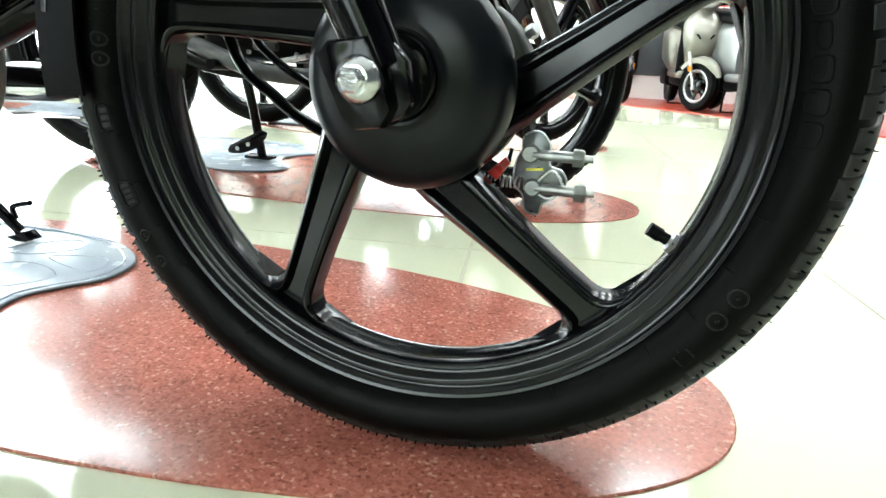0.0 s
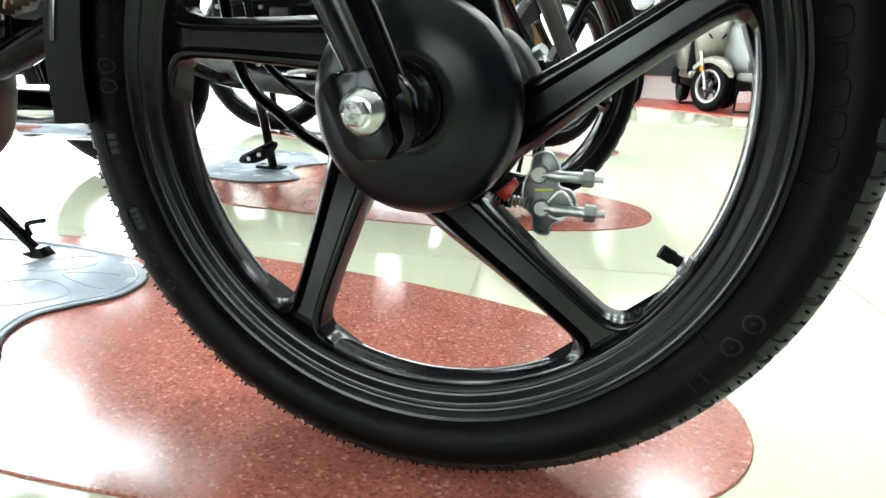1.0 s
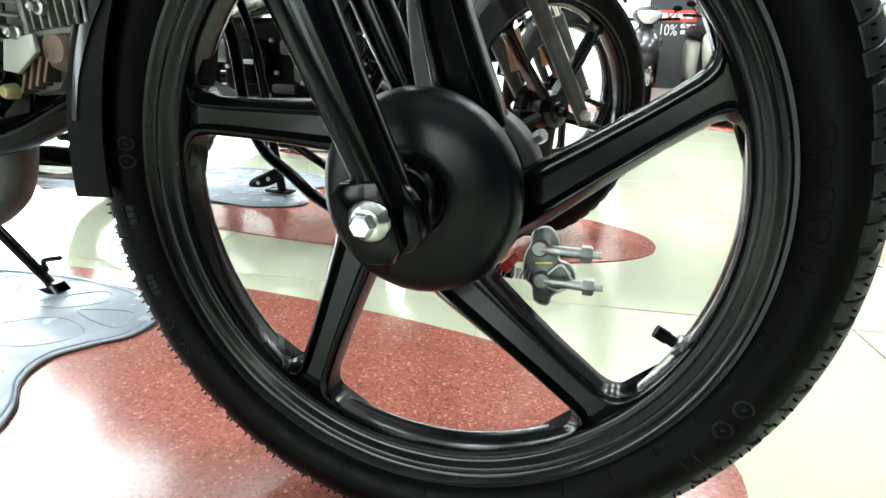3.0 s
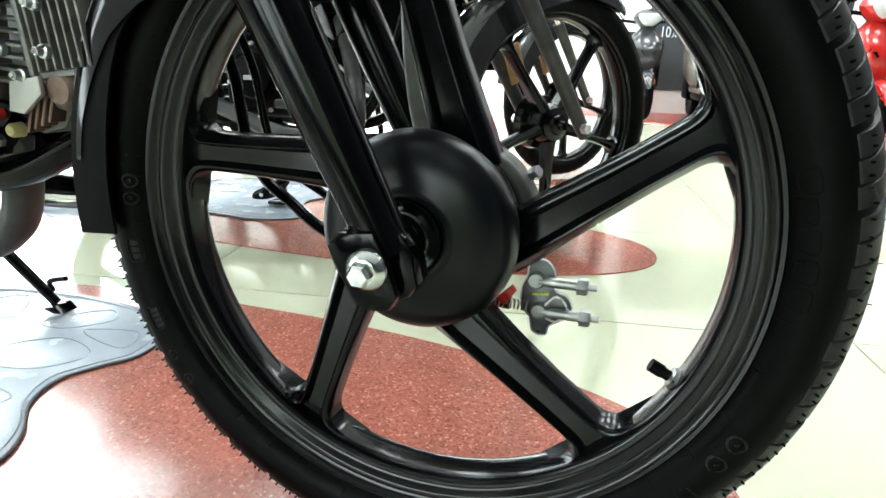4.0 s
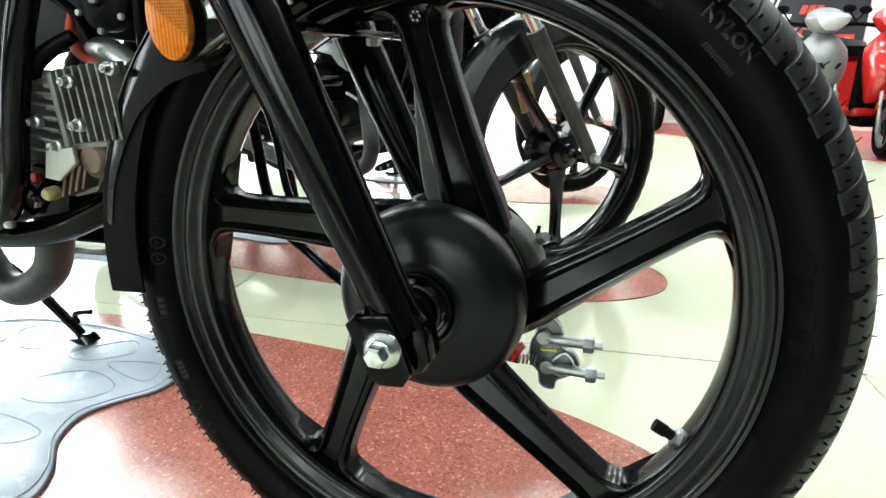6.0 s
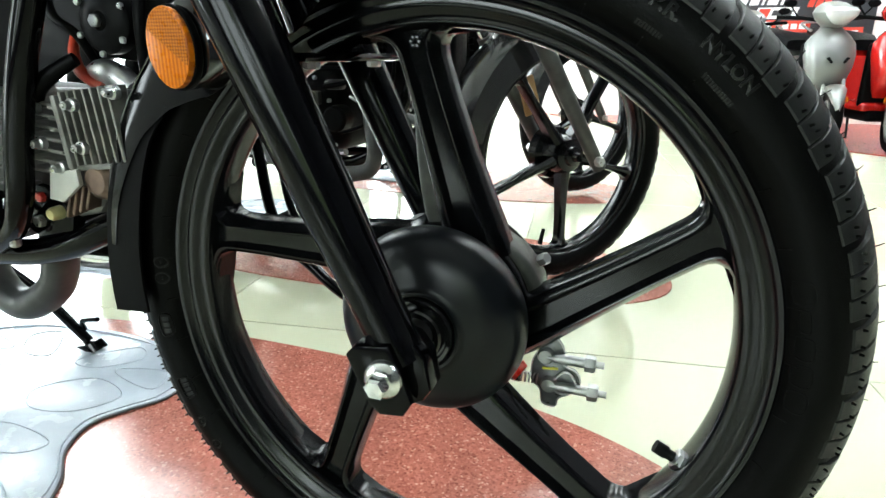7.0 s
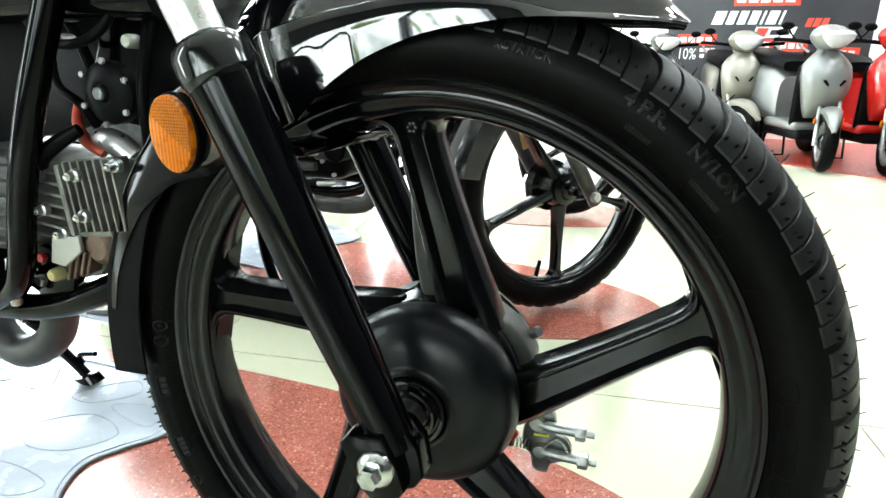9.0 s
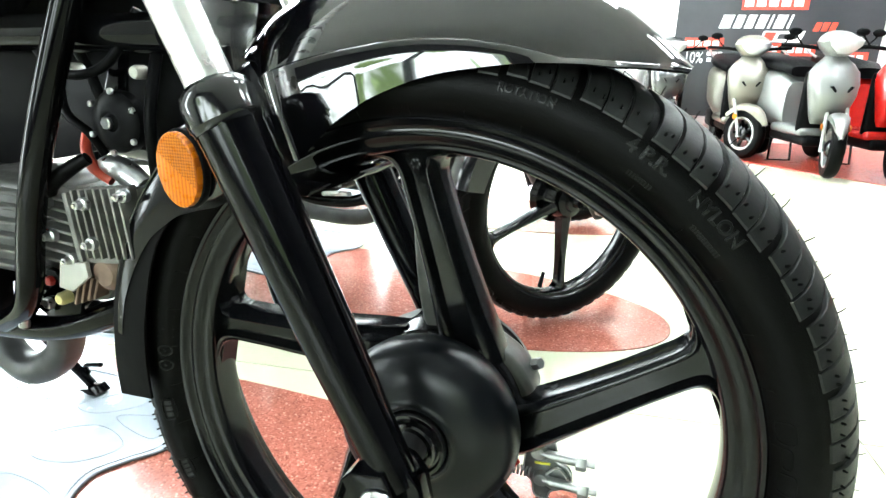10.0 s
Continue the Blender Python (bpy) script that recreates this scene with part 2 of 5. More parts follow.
def spline_loop(pts, n=10):
    out = []
    P = [Vector((*p, 0)) for p in pts]
    m = len(P)
    for i in range(m):
        p0, p1, p2, p3 = P[i - 1], P[i], P[(i + 1) % m], P[(i + 2) % m]
        for k in range(n):
            t = k / n
            q = 0.5 * ((2 * p1) + (p2 - p0) * t + (2 * p0 - 5 * p1 + 4 * p2 - p3) * t * t + (3 * p1 - p0 - 3 * p2 + p3) * t ** 3)
            out.append((q.x, q.y))
    return out


def hexhead(c, r, h, axis="y", bm=None, seg=6):
    """A bolt head: axis points from c towards its far end, h long."""
    d = {"y": Vector((0, 1, 0)), "-y": Vector((0, -1, 0)), "x": Vector((1, 0, 0)), "-x": Vector((-1, 0, 0)), "z": Vector((0, 0, 1))}[axis] if isinstance(axis, str) else Vector(axis).normalized()
    c = Vector(c)
    up = Vector((0, 0, 1)) if abs(d.z) < 0.9 else Vector((1, 0, 0))
    s = d.cross(up).normalized()
    u = s.cross(d)
    rings = []
    for q, k in ((0, 1), (0.8, 1), (1, 0.8)):
        rings.append([c + d * h * q + r * k * (math.cos(2 * math.pi * i / seg) * s + math.sin(2 * math.pi * i / seg) * u) for i in range(seg)])
    return loft(rings, bm=bm)


# ---- the room ----
def build_room():
    def wall(name, bm, mat=M_WALL):
        return tagged(part(name, bm, mat, smooth=False), kind="structure", category="wall" if "wall" in name else name.split("_")[0])
    T = 0.2
    bm = box(X0 - T, Y1, 0, -2.75, Y1 + T, CEIL)
    box(-1.35, Y1, 0, X1 + T, Y1 + T, CEIL, bm=bm)
    box(-2.75, Y1, 2.5, -1.35, Y1 + T, CEIL, bm=bm)
    box(-2.75, Y1, 0, -1.35, Y1 + T, 0.15, bm=bm)
    w = wall("wall_north", bm)
    tagged(w, "white painted showroom wall with a bright glazed opening")
    w = wall("wall_east", box(X1, Y0, 0, X1 + T, Y1, CEIL), M_WALL_DARK)
    tagged(w, "plain dark wall out of view, added to keep reflections low")
    # shop front behind the camera, glazed
    bm = box(X0 - T, Y0 - T, 0, -2.4, Y0, CEIL)
    box(1.3, Y0 - T, 0, X1 + T, Y0, CEIL, bm=bm)
    box(-2.4, Y0 - T, 2.3, 1.3, Y0, CEIL, bm=bm)
    box(-2.4, Y0 - T, 0, 1.3, Y0, 0.45, bm=bm)
    tagged(wall("wall_south", bm, M_WALL_DARK), "dark wall out of view, keeping reflections low, with a wide glazed shop front")
    bm = box(X0 - T, Y0, 0, X0, -1.45, CEIL)
    box(X0 - T, -0.95, 0, X0, 1.2, CEIL, bm=bm)
    box(X0 - T, -1.45, 2.4, X0, -0.95, CEIL, bm=bm)
    box(X0 - T, -1.45, 0, X0, -0.95, 0.15, bm=bm)
    box(X0 - T, 1.2, 3.1, X0, 2.95, CEIL, bm=bm)
    box(X0 - T, 1.2, 0, X0, 2.95, 0.15, bm=bm)
    tagged(wall("wall_west_far", box(X0 - T, 2.95, 0, X0, Y1, CEIL)), "plain white painted showroom wall")
    tagged(wall("wall_west", bm), "white painted wall with two tall glazed openings")
    c = wall("ceiling", box(X0 - T, Y0 - T, CEIL, X1 + T, Y1 + T, CEIL + T), M_CEIL)
    tagged(c, "plain pale showroom ceiling", "ceiling")
    for win, along, a0, a1, fixed, z0, z1, nn in (("window_1", "x", -2.4, 1.3, Y0 - 0.1, 0.45, 2.3, 3), ("window_2", "y", 1.2, 2.95, X0 - 0.1, 0.15, 3.1, 1), ("window_4", "x", -2.75, -1.35, Y1 + 0.1, 0.15, 2.5, 1), ("window_3", "y", -1.45, -0.95, X0 - 0.1, 0.15, 2.4, 1)):
        win_ob = tagged(new(win), "tall glazed shop window with dark metal frames", "window", kind="structure")
        for i in range(nn + 1):
            a = a0 + (a1 - a0) * i / nn
            a = min(max(a, a0 + 0.03), a1 - 0.03)
            bb = (a - 0.03, fixed - 0.04, z0, a + 0.03, fixed + 0.04, z1) if along == "x" else (fixed - 0.04, a - 0.03, z0, fixed + 0.04, a + 0.03, z1)
            part("window_frame", box(*bb, bevel=0.004), M_WINFRAME, win_ob, smooth=False)
        for z in (z0 + 0.03, z1 - 0.03):
            bb = (a0, fixed - 0.035, z - 0.03, a1, fixed + 0.035, z + 0.03) if along == "x" else (fixed - 0.035, a0, z - 0.03, fixed + 0.035, a1, z + 0.03)
            part("window_frame", box(*bb, bevel=0.004), M_WINFRAME, win_ob, smooth=False)
    tagged(part("backdrop", box(-7, Y0 - 3.05, -1, 6, Y0 - 3.0, 5), M_OUT, smooth=False), "bright daylight and trees outside the shop front", "backdrop", kind="structure")
    tagged(part("backdrop", box(-6, Y1 + 2.0, -1, 1, Y1 + 2.05, 5), M_DAY, smooth=False), "bright daylight outside the glazed opening", "backdrop", kind="structure")
    tagged(part("backdrop", box(X0 - 2.05, -4, -1, X0 - 2.0, 8, 5), M_DAY, smooth=False), "bright daylight outside the glazed opening", "backdrop", kind="structure")
    # unseen panels added to light the room, ahead of the bike's near side
    for ix in range(4):
        for iy in range(3):
            x, y = -2.2 + ix * 1.55, 1.5 + iy * 1.4
            lamp = thing("ceiling_light", "square white ceiling light panel out of view, added to light the room", "ceiling light", pose(x, y, CEIL), group="ceiling lights")
            part("diffuser", box(-0.3, -0.3, -0.012, 0.3, 0.3, -0.006), M_GLOWPANEL, lamp, smooth=False)
            bm = box(-0.32, -0.32, -0.02, 0.32, -0.3, 0)
            box(-0.32, 0.3, -0.02, 0.32, 0.32, 0, bm=bm)
            box(-0.32, -0.3, -0.02, -0.3, 0.3, 0, bm=bm)
            box(0.3, -0.3, -0.02, 0.32, 0.3, 0, bm=bm)
            part("frame", bm, M_WALL, lamp, smooth=False)


build_room()

# floor slab; the tiles lie on it
floor = tagged(part("floor", box(X0 - 0.2, Y0 - 0.2, -0.2, X1 + 0.2, Y1 + 0.2, -0.003), M_GROUT, smooth=False), "cream polished tile floor with fine joints", "floor", kind="structure")


def oval(name, cx, cy, a, b, label, power=2.2):
    out = []
    for i in range(96):
        t = 2 * math.pi * i / 96
        c, s = math.cos(t), math.sin(t)
        out.append((cx + a * abs(c) ** (2 / power) * (1 if c > 0 else -1), cy + b * abs(s) ** (2 / power) * (1 if s > 0 else -1)))
    return tagged(part(name, slab(out, -0.002, 0.003, bevel=0.001, seg=1, axis="z"), M_GRANITE), label, "floor inlay", kind="structure")


oval("pavement_inlay", -0.46, 0.155, 0.755, 0.272, "long oval of speckled red polished granite set in the floor")
oval("pavement_inlay", -0.53, 0.985, 0.755, 0.272, "long oval of speckled red polished granite set in the floor")
oval("pavement_inlay", -0.62, 1.93, 0.755, 0.272, "long oval of speckled red polished granite set in the floor")
tagged(part("pavement_strip", slab([(-0.9, Y1), (1.8, 3.02), (X1, 2.4), (X1, Y1)], -0.002, 0.004, axis="z"), M_REDFLOOR, smooth=False), "strip of speckled red granite floor along the wall", "floor strip", kind="structure")

# ---- the motorcycle ----
WC = Vector((0.0, 0.026, 0.3035))
bike = thing("motorcycle", "black commuter motorcycle parked on a red granite oval", "motorcycle", pose(0, 0, 0))


CROWN = 0.010


def arc_profile():
    """Near half of the tyre's section, from crown to bead: radius, distance before the wheel's middle."""
    return [(0.3005, -CROWN), (0.3000, 0.000), (0.2980, 0.012), (0.2940, 0.022), (0.2880, 0.0305), (0.2810, 0.0365), (0.2730, 0.0400), (0.265, 0.0405), (0.258, 0.0385), (0.252, 0.0345), (0.2475, 0.030), (0.246, 0.026), (0.240, 0.024)]


def build_tyre(parent):
    h = arc_profile()
    far = [(r, y + 2 * CROWN if r > 0.262 else y + (r - 0.240) * 0.9) for r, y in h]
    prof = [(r, -y) for r, y in h[::-1]] + far[1:]
    return part("tyre", lathe(prof, 160, c=WC), M_RUBBER, parent, "new black rubber tyre with moulded lettering and rubber hairs")


def rim_profile():
    near = [(0.2475, -0.0265), (0.2478, -0.0285), (0.2455, -0.0300), (0.2430, -0.0290), (0.2412, -0.0258), (0.2378, -0.0240), (0.2345, -0.0246), (0.2322, -0.0235), (0.2292, -0.0196), (0.2258, -0.0180), (0.2235, -0.0180), (0.2215, -0.0160), (0.2202, -0.0110), (0.2195, -0.005)]
    return near + [(r, -y) for r, y in near[::-1]]


def build_spoke(angle, parent):
    """One spoke: a channel with raised edges, set askew to the hub, that flares into the rim."""
    rows = ((-0.045, 0.0235, -0.004, 0.026), (-0.020, 0.0225, -0.010, 0.025), (0.0, 0.0208, -0.0115, 0.023), (0.04, 0.0180, -0.0125, 0.020), (0.08, 0.0163, -0.0130, 0.018), (0.098, 0.0160, -0.0133, 0.018))
    ends = ((0.200, 0.0160), (0.2065, 0.0168), (0.2115, 0.0188), (0.2150, 0.0222), (0.2175, 0.0270), (0.2192, 0.0335), (0.2204, 0.0420), (0.2216, 0.0540))
    a, b0 = math.radians(angle), math.radians(angle + 35.3)
    e1, e2 = Vector((math.cos(b0), 0, math.sin(b0))), Vector((-math.sin(b0), 0, math.cos(b0)))
    ahead, aside = 0.0792, -0.0438
    rings = []
    for u, w, f, b, rho in [(*r, 0) for r in rows] + [(0, w, -0.0135, 0.017, rho) for rho, w in ends]:
        sec = [(-w, b), (-w, f + 0.0125), (-w + 0.0008, f + 0.011), (-w * 0.66, f + 0.0012), (-w * 0.60, f), (-w * 0.54, f + 0.0004), (-w * 0.46, f + 0.0030), (-w * 0.34, f + 0.0088), (w * 0.42, f + 0.0098), (w * 0.58, f + 0.0046), (w * 0.66, f + 0.0028), (w * 0.74, f + 0.0030), (w * 0.90, f + 0.0048), (w, f + 0.0075), (w, b)]
        ring = []
        for p, y in sec:
            run = math.sqrt(rho * rho - (p + aside) ** 2) if rho else ahead + u
            ring.append(WC + e1 * run + e2 * (p + aside) + Vector((0, y, 0)))
        rings.append(ring)
    return part("spoke", loft(rings), M_SATIN, parent)


def build_wheel(parent):
    rim = part("rim", lathe(rim_profile(), 160, c=WC), M_SATIN, parent, "satin black cast alloy rim")
    for k in range(5):
        build_spoke(72 * k, rim)
    # small cast flower mark near the rim end of one spoke
    bm = bmesh.new()
    for k in range(6):
        a = math.radians(60 * k)
        lathe([(0.0, -0.0008), (0.0017, -0.0006), (0.0019, 0.0)], 10, c=(-0.0185 + 0.0032 * math.cos(a), WC.y - 0.0105, 0.5135 + 0.0032 * math.sin(a)), bm=bm)
    part("casting_mark", bm, M_SATIN, rim)
    # hub: domed cover, collar and drum
    dome = [(0.0270, -0.0600), (0.0290, -0.0645), (0.0312, -0.0647), (0.0332, -0.0630), (0.0360, -0.0622), (0.046, -0.0603), (0.055, -0.0572), (0.0635, -0.0522), (0.0700, -0.0460), (0.0745, -0.0375), (0.0762, -0.0280), (0.0752, -0.018), (0.0720, -0.006), (0.066, 0.006)]

    def lean(bm):
        """The axle rises a little towards the near side, as the bike leans on its stand."""
        for v in bm.verts:
            d = WC.y - v.co.y
            v.co.x += 0.065 * d
            v.co.z += 0.14 * d
        return bm
    hub = part("hub", lean(lathe(dome, 96, c=WC)), M_HUB, parent, "smooth domed satin black wheel hub")
    part("hub_ring", lathe([(0.060, -0.002), (0.068, 0.001), (0.071, 0.002), (0.0725, 0.004), (0.073, 0.012), (0.076, 0.016), (0.076, 0.046), (0.070, 0.052), (0.03, 0.056)], 96, c=WC), M_SATIN, hub)
    part("seal", lean(lathe([(0.0275, -0.0590), (0.0272, -0.0670), (0.0258, -0.0690), (0.0235, -0.0690), (0.0222, -0.0655), (0.0205, -0.0655), (0.0200, -0.0720), (0.0185, -0.0735), (0.0150, -0.0735), (0.0140, -0.068), (0.011, -0.068)], 64, c=WC)), M_SLEEVE, hub, "glossy black axle seal")
    part("spacer", lean(lathe([(0.0125, -0.058), (0.0125, -0.098), (0.009, -0.100)], 32, c=WC)), M_STEELPIPE, hub)
    # valve
    a = math.radians(-26.5)
    d = Vector((math.cos(a), 0, math.sin(a)))
    base = WC + d * 0.2215
    v = part("valve", tube([base, base - d * 0.006, base - d * 0.007, base - d * 0.016], [0.0055, 0.005, 0.0042, 0.0042], 14, curve=False), M_RUBBER, rim, "short black rubber tyre valve with a cap")
    part("cap", tube([base - d * 0.013, base - d * 0.023], 0.0052, 10, curve=False), M_PLASTIC, v)
    part("nut", hexhead(base - d * 0.001, 0.0085, 0.006, tuple(-d)), M_ZINC, v)
    return rim


def fork_x(z):
    return -0.036 - 0.495 * (z - 0.42)


def build_fork(parent):
    for side in (-1, 1):
        y = WC.y + side * 0.114
        back = 0.0 if side < 0 else 0.050
        p = lambda z: Vector((fork_x(z) - back, y, z))
        leg = part("fork_leg", tube([p(0.318), p(0.332), p(0.36), p(0.42), p(0.50), p(0.548)], [0.0155, 0.0158, 0.0165, 0.0190, 0.0208, 0.0215], 32, curve=False), M_FORK, parent, "glossy black telescopic fork leg")
        part("dust_boot", tube([p(0.545), p(0.548), p(0.549), p(0.561), p(0.567), p(0.571)], [0.0222, 0.0226, 0.0236, 0.0236, 0.0215, 0.0162], 40, curve=False), M_SLEEVE, leg, "satin black collar on top of the fork leg")
        part("stanchion", tube([p(0.565), p(0.98)], 0.0150, 32, curve=False), M_STANCHION, leg, "bright chrome fork tube")
        # flat lug round the axle
        out = [(-0.018, 0.325), (-0.011, 0.333), (0.012, 0.336), (0.020, 0.320), (0.027, 0.298), (0.021, 0.288), (0.005, 0.286), (-0.003, 0.293)]
        part("axle_lug", slab([(x - back, z) for x, z in out], y - 0.020, y + 0.012, 0.003), M_FORK, leg)
        out = [(0.006, 0.340), (0.022, 0.335), (0.031, 0.324), (0.035, 0.302), (0.030, 0.294), (0.022, 0.290), (0.012, 0.311)]
        part("lug_rib", slab([(x - back, z) for x, z in out], y - 0.008, y + 0.016, 0.003), M_FORK, leg)
    # axle bolt with flange
    y = WC.y - 0.114 - 0.020
    c = (0.009, y, 0.3135)
    ax = part("axle_bolt", lathe([(0.0126, 0), (0.0130, -0.002), (0.0122, -0.0040), (0.0085, -0.0075), (0.0078, -0.0078), (0.0, -0.0078)], 40, c=c), M_BRIGHT, parent, "zinc-plated flanged axle bolt head")
    part("bolt_head", hexhead((0.009, y - 0.007, 0.3135), 0.0074, 0.0078, "-y"), M_BRIGHT, ax)
    part("axle", tube([(0.004, WC.y - 0.10, 0.308), (0, WC.y + 0.14, 0.304)], 0.0075, 16, curve=False), M_ZINC, ax)


def fender_shell(t0, t1, n, section):
    rings = []
    for k in range(n):
        t = t0 + (t1 - t0) * k / (n - 1)
        outer = section(t)
        outer = outer + [(r, -y) for r, y in outer[::-1]]
        inner = [(r - 0.0025 if i not in (0, len(outer) - 1) else r, y * 0.955) for i, (r, y) in enumerate(outer)][::-1]
        c, s = math.cos(math.radians(t)), math.sin(math.radians(t))
        rings.append([WC + Vector((r * c, y, r * s)) for r, y in outer + inner])
    return loft(rings)


def build_fender(parent):
    # front cover: upright skirt, sharp crease, flat sloping upper panel, corner turned in before the fork
    def cover(t):
        ri = float(np.interp(t, [60, 67, 73, 82, 89, 98, 105, 111, 119], [0.324, 0.307, 0.297, 0.283, 0.274, 0.260, 0.246, 0.231, 0.236]))
        rc = max(float(np.interp(t, [60, 66, 73, 79, 86, 93, 99, 119], [0.326, 0.312, 0.300, 0.299, 0.2975, 0.296, 0.294, 0.294])), ri + 0.001)
        rt = float(np.interp(t, [60, 63, 70, 80, 100, 108, 113, 119], [0.328, 0.332, 0.342, 0.349, 0.349, 0.346, 0.341, 0.334]))
        hw = float(np.interp(t, [60, 62, 67, 75, 85, 99, 105, 111, 112, 113, 114, 116, 119], [0.012, 0.024, 0.038, 0.044, 0.0475, 0.0520, 0.0562, 0.0620, 0.0616, 0.0592, 0.0556, 0.0475, 0.0350]))
        up = rt - rc
        return [(ri, -hw - 0.003), (ri + (rc - ri) * 0.5, -hw - 0.0018), (rc - 0.0012, -hw - 0.0006), (rc, -hw + 0.0004), (rc + 0.0006, -hw + 0.0022), (rc + up * 0.35, -hw * 0.80), (rc + up * 0.70, -hw * 0.56), (rc + up * 0.90, -hw * 0.36), (rc + up * 0.98, -hw * 0.18)]
    f = part("front_fender", fender_shell(60, 119, 62, cover), M_GLOSS, parent, "glossy black front mudguard mirroring the shop front")
    # tail behind the fork, tucked under the cover
    def tail(t):
        ri = float(np.interp(t, [113, 122, 130, 134, 142, 150, 157, 165, 172], [0.252, 0.238, 0.234, 0.238, 0.260, 0.274, 0.280, 0.286, 0.288]))
        hw = float(np.interp(t, [113, 128, 134, 172], [0.026, 0.0530, 0.0545, 0.052]))
        rt = float(np.interp(t, [113, 120, 140, 172], [0.326, 0.320, 0.307, 0.302]))
        return [(ri, -hw - 0.002), (ri + (rt - ri) * 0.40, -hw - 0.0008), (ri + (rt - ri) * 0.74, -hw + 0.0010), (ri + (rt - ri) * 0.82, -hw + 0.0028), (ri + (rt - ri) * 0.89, -hw * 0.88), (ri + (rt - ri) * 0.97, -hw * 0.62), (rt, -hw * 0.2)]
    part("fender_tail", fender_shell(113, 172, 48, tail), M_FORK, f)
    # gloss bead added along the shoulder of the tail to catch a bright line
    glint_bead = []
    for k in range(40):
        t = 119 + 53 * k / 39
        sec = tail(t)
        r, y = sec[3]
        glint_bead.append(WC + Vector((r * math.cos(math.radians(t)), y - 0.0004, r * math.sin(math.radians(t)))))
    part("glint_bead", tube(glint_bead, 0.0011, 8, curve=False), M_GLOSS, f)
    # flap under the tail
    def flap(t):
        ri = float(np.interp(t, [138, 150, 163, 183], [0.262, 0.268, 0.264, 0.262]))
        rt = float(np.interp(t, [138, 150, 165, 183], [0.294, 0.300, 0.304, 0.305]))
        hw = 0.0535
        return [(ri, -hw), (ri + (rt - ri) * 0.50, -hw + 0.0004), (ri + (rt - ri) * 0.88, -hw + 0.0010), (rt - 0.001, -hw * 0.90), (rt, -hw * 0.3)]
    part("mud_flap", fender_shell(138, 184.5, 36, flap), M_PLASTIC, f, "black plastic flap under the mudguard tail")
    # stay plate behind the reflector
    out = [(-0.126, 0.500), (-0.150, 0.486), (-0.172, 0.480), (-0.186, 0.492), (-0.190, 0.512), (-0.180, 0.536), (-0.158, 0.548), (-0.130, 0.540)]
    part("stay_plate", slab(out, WC.y - 0.076, WC.y - 0.056, 0.004, 3), M_GLOSS, f)
    # fork brace under the fender
    part("brace", box(-0.10, WC.y - 0.09, 0.500, -0.06, WC.y + 0.09, 0.506, 0.002), M_FRAME, f)
    for sy in (-0.05, 0.05):
        part("bolt", hexhead((-0.08, WC.y + sy, 0.500), 0.006, 0.005, (0, 0, -1)), M_ZINC, f)
    # reflector: oval lens in a black rim
    e = []
    for i in range(160):
        t = 2 * math.pi * i / 160
        x, z = 0.0178 * math.cos(t), 0.0272 * math.sin(t)
        e.append((-0.1690 + x * 0.99 - z * 0.12, 0.5085 + z * 0.99 + x * 0.12))
    g = [(-0.1690 + (x + 0.1690) * 1.09, 0.5085 + (z - 0.5085) * 1.07) for x, z in e]
    ref = part("reflector", slab(g, WC.y - 0.083, WC.y - 0.075, 0.002, 3), M_PLASTIC, parent, "oval amber side reflector")
    def cut(q):
        return (q[0] + 0.1690) * 0.62 + (q[1] - 0.5085) * 0.78 >= 0
    upper = [q for q in e if cut(q)]
    k = max(range(len(upper)), key=lambda i: math.dist(upper[i], upper[i - 1]))
    upper = upper[k:] + upper[:k]
    lens = part("lens", slab(e, WC.y - 0.0885, WC.y - 0.080, 0.0015, 2), M_AMBER, ref)
    part("prism_half", slab([(-0.1690 + (x + 0.1690) * 0.94, 0.5085 + (z - 0.5085) * 0.94) for x, z in upper], WC.y - 0.0888, WC.y - 0.0884), M_AMBER_B, lens, "darker upper half of the amber lens")
    return f


front_tyre = build_tyre(bike)
build_wheel(bike)
build_fork(bike)
build_fender(bike)


# ---- tread, hairs and lettering of the front tyre ----
def skin(y):
    """Radius of the tyre's crown at a place y across it (near side negative)."""
    h = arc_profile()[:7]
    d = -y if y < CROWN else y - 2 * CROWN
    return float(np.interp(d, [p[1] for p in h], [p[0] for p in h]))


def tread_mesh(ya, yb, a0, a1, slant, bow):
    """A tread block between two distances from the middle, angles in degrees."""
    rings = []
    for k in range(11):
        f = k / 10
        y = ya + (yb - ya) * f
        sh = slant * f + bow * f ** 2
        r = skin(y)
        q = []
        for a, up in ((a0, -0.002), (a0 + 0.05, 0.0022), (a0 + 0.16, 0.0031), (a1 - 0.16, 0.0031), (a1 - 0.05, 0.0022), (a1, -0.002)):
            t = math.radians(a + sh)
            rr = r + up * (1 if 0 < k < 10 else 0.5)
            q.append((rr * math.cos(t), y, rr * math.sin(t)))
        rings.append(q)
    bm = loft(rings)
    me = bpy.data.meshes.new("tread_block")
    bm.to_mesh(me)
    bm.free()
    for p in me.polygons:
        p.use_smooth = True
    me.set_sharp_from_angle(angle=radians(25))
    me.materials.append(M_TREAD_LIT)
    return me


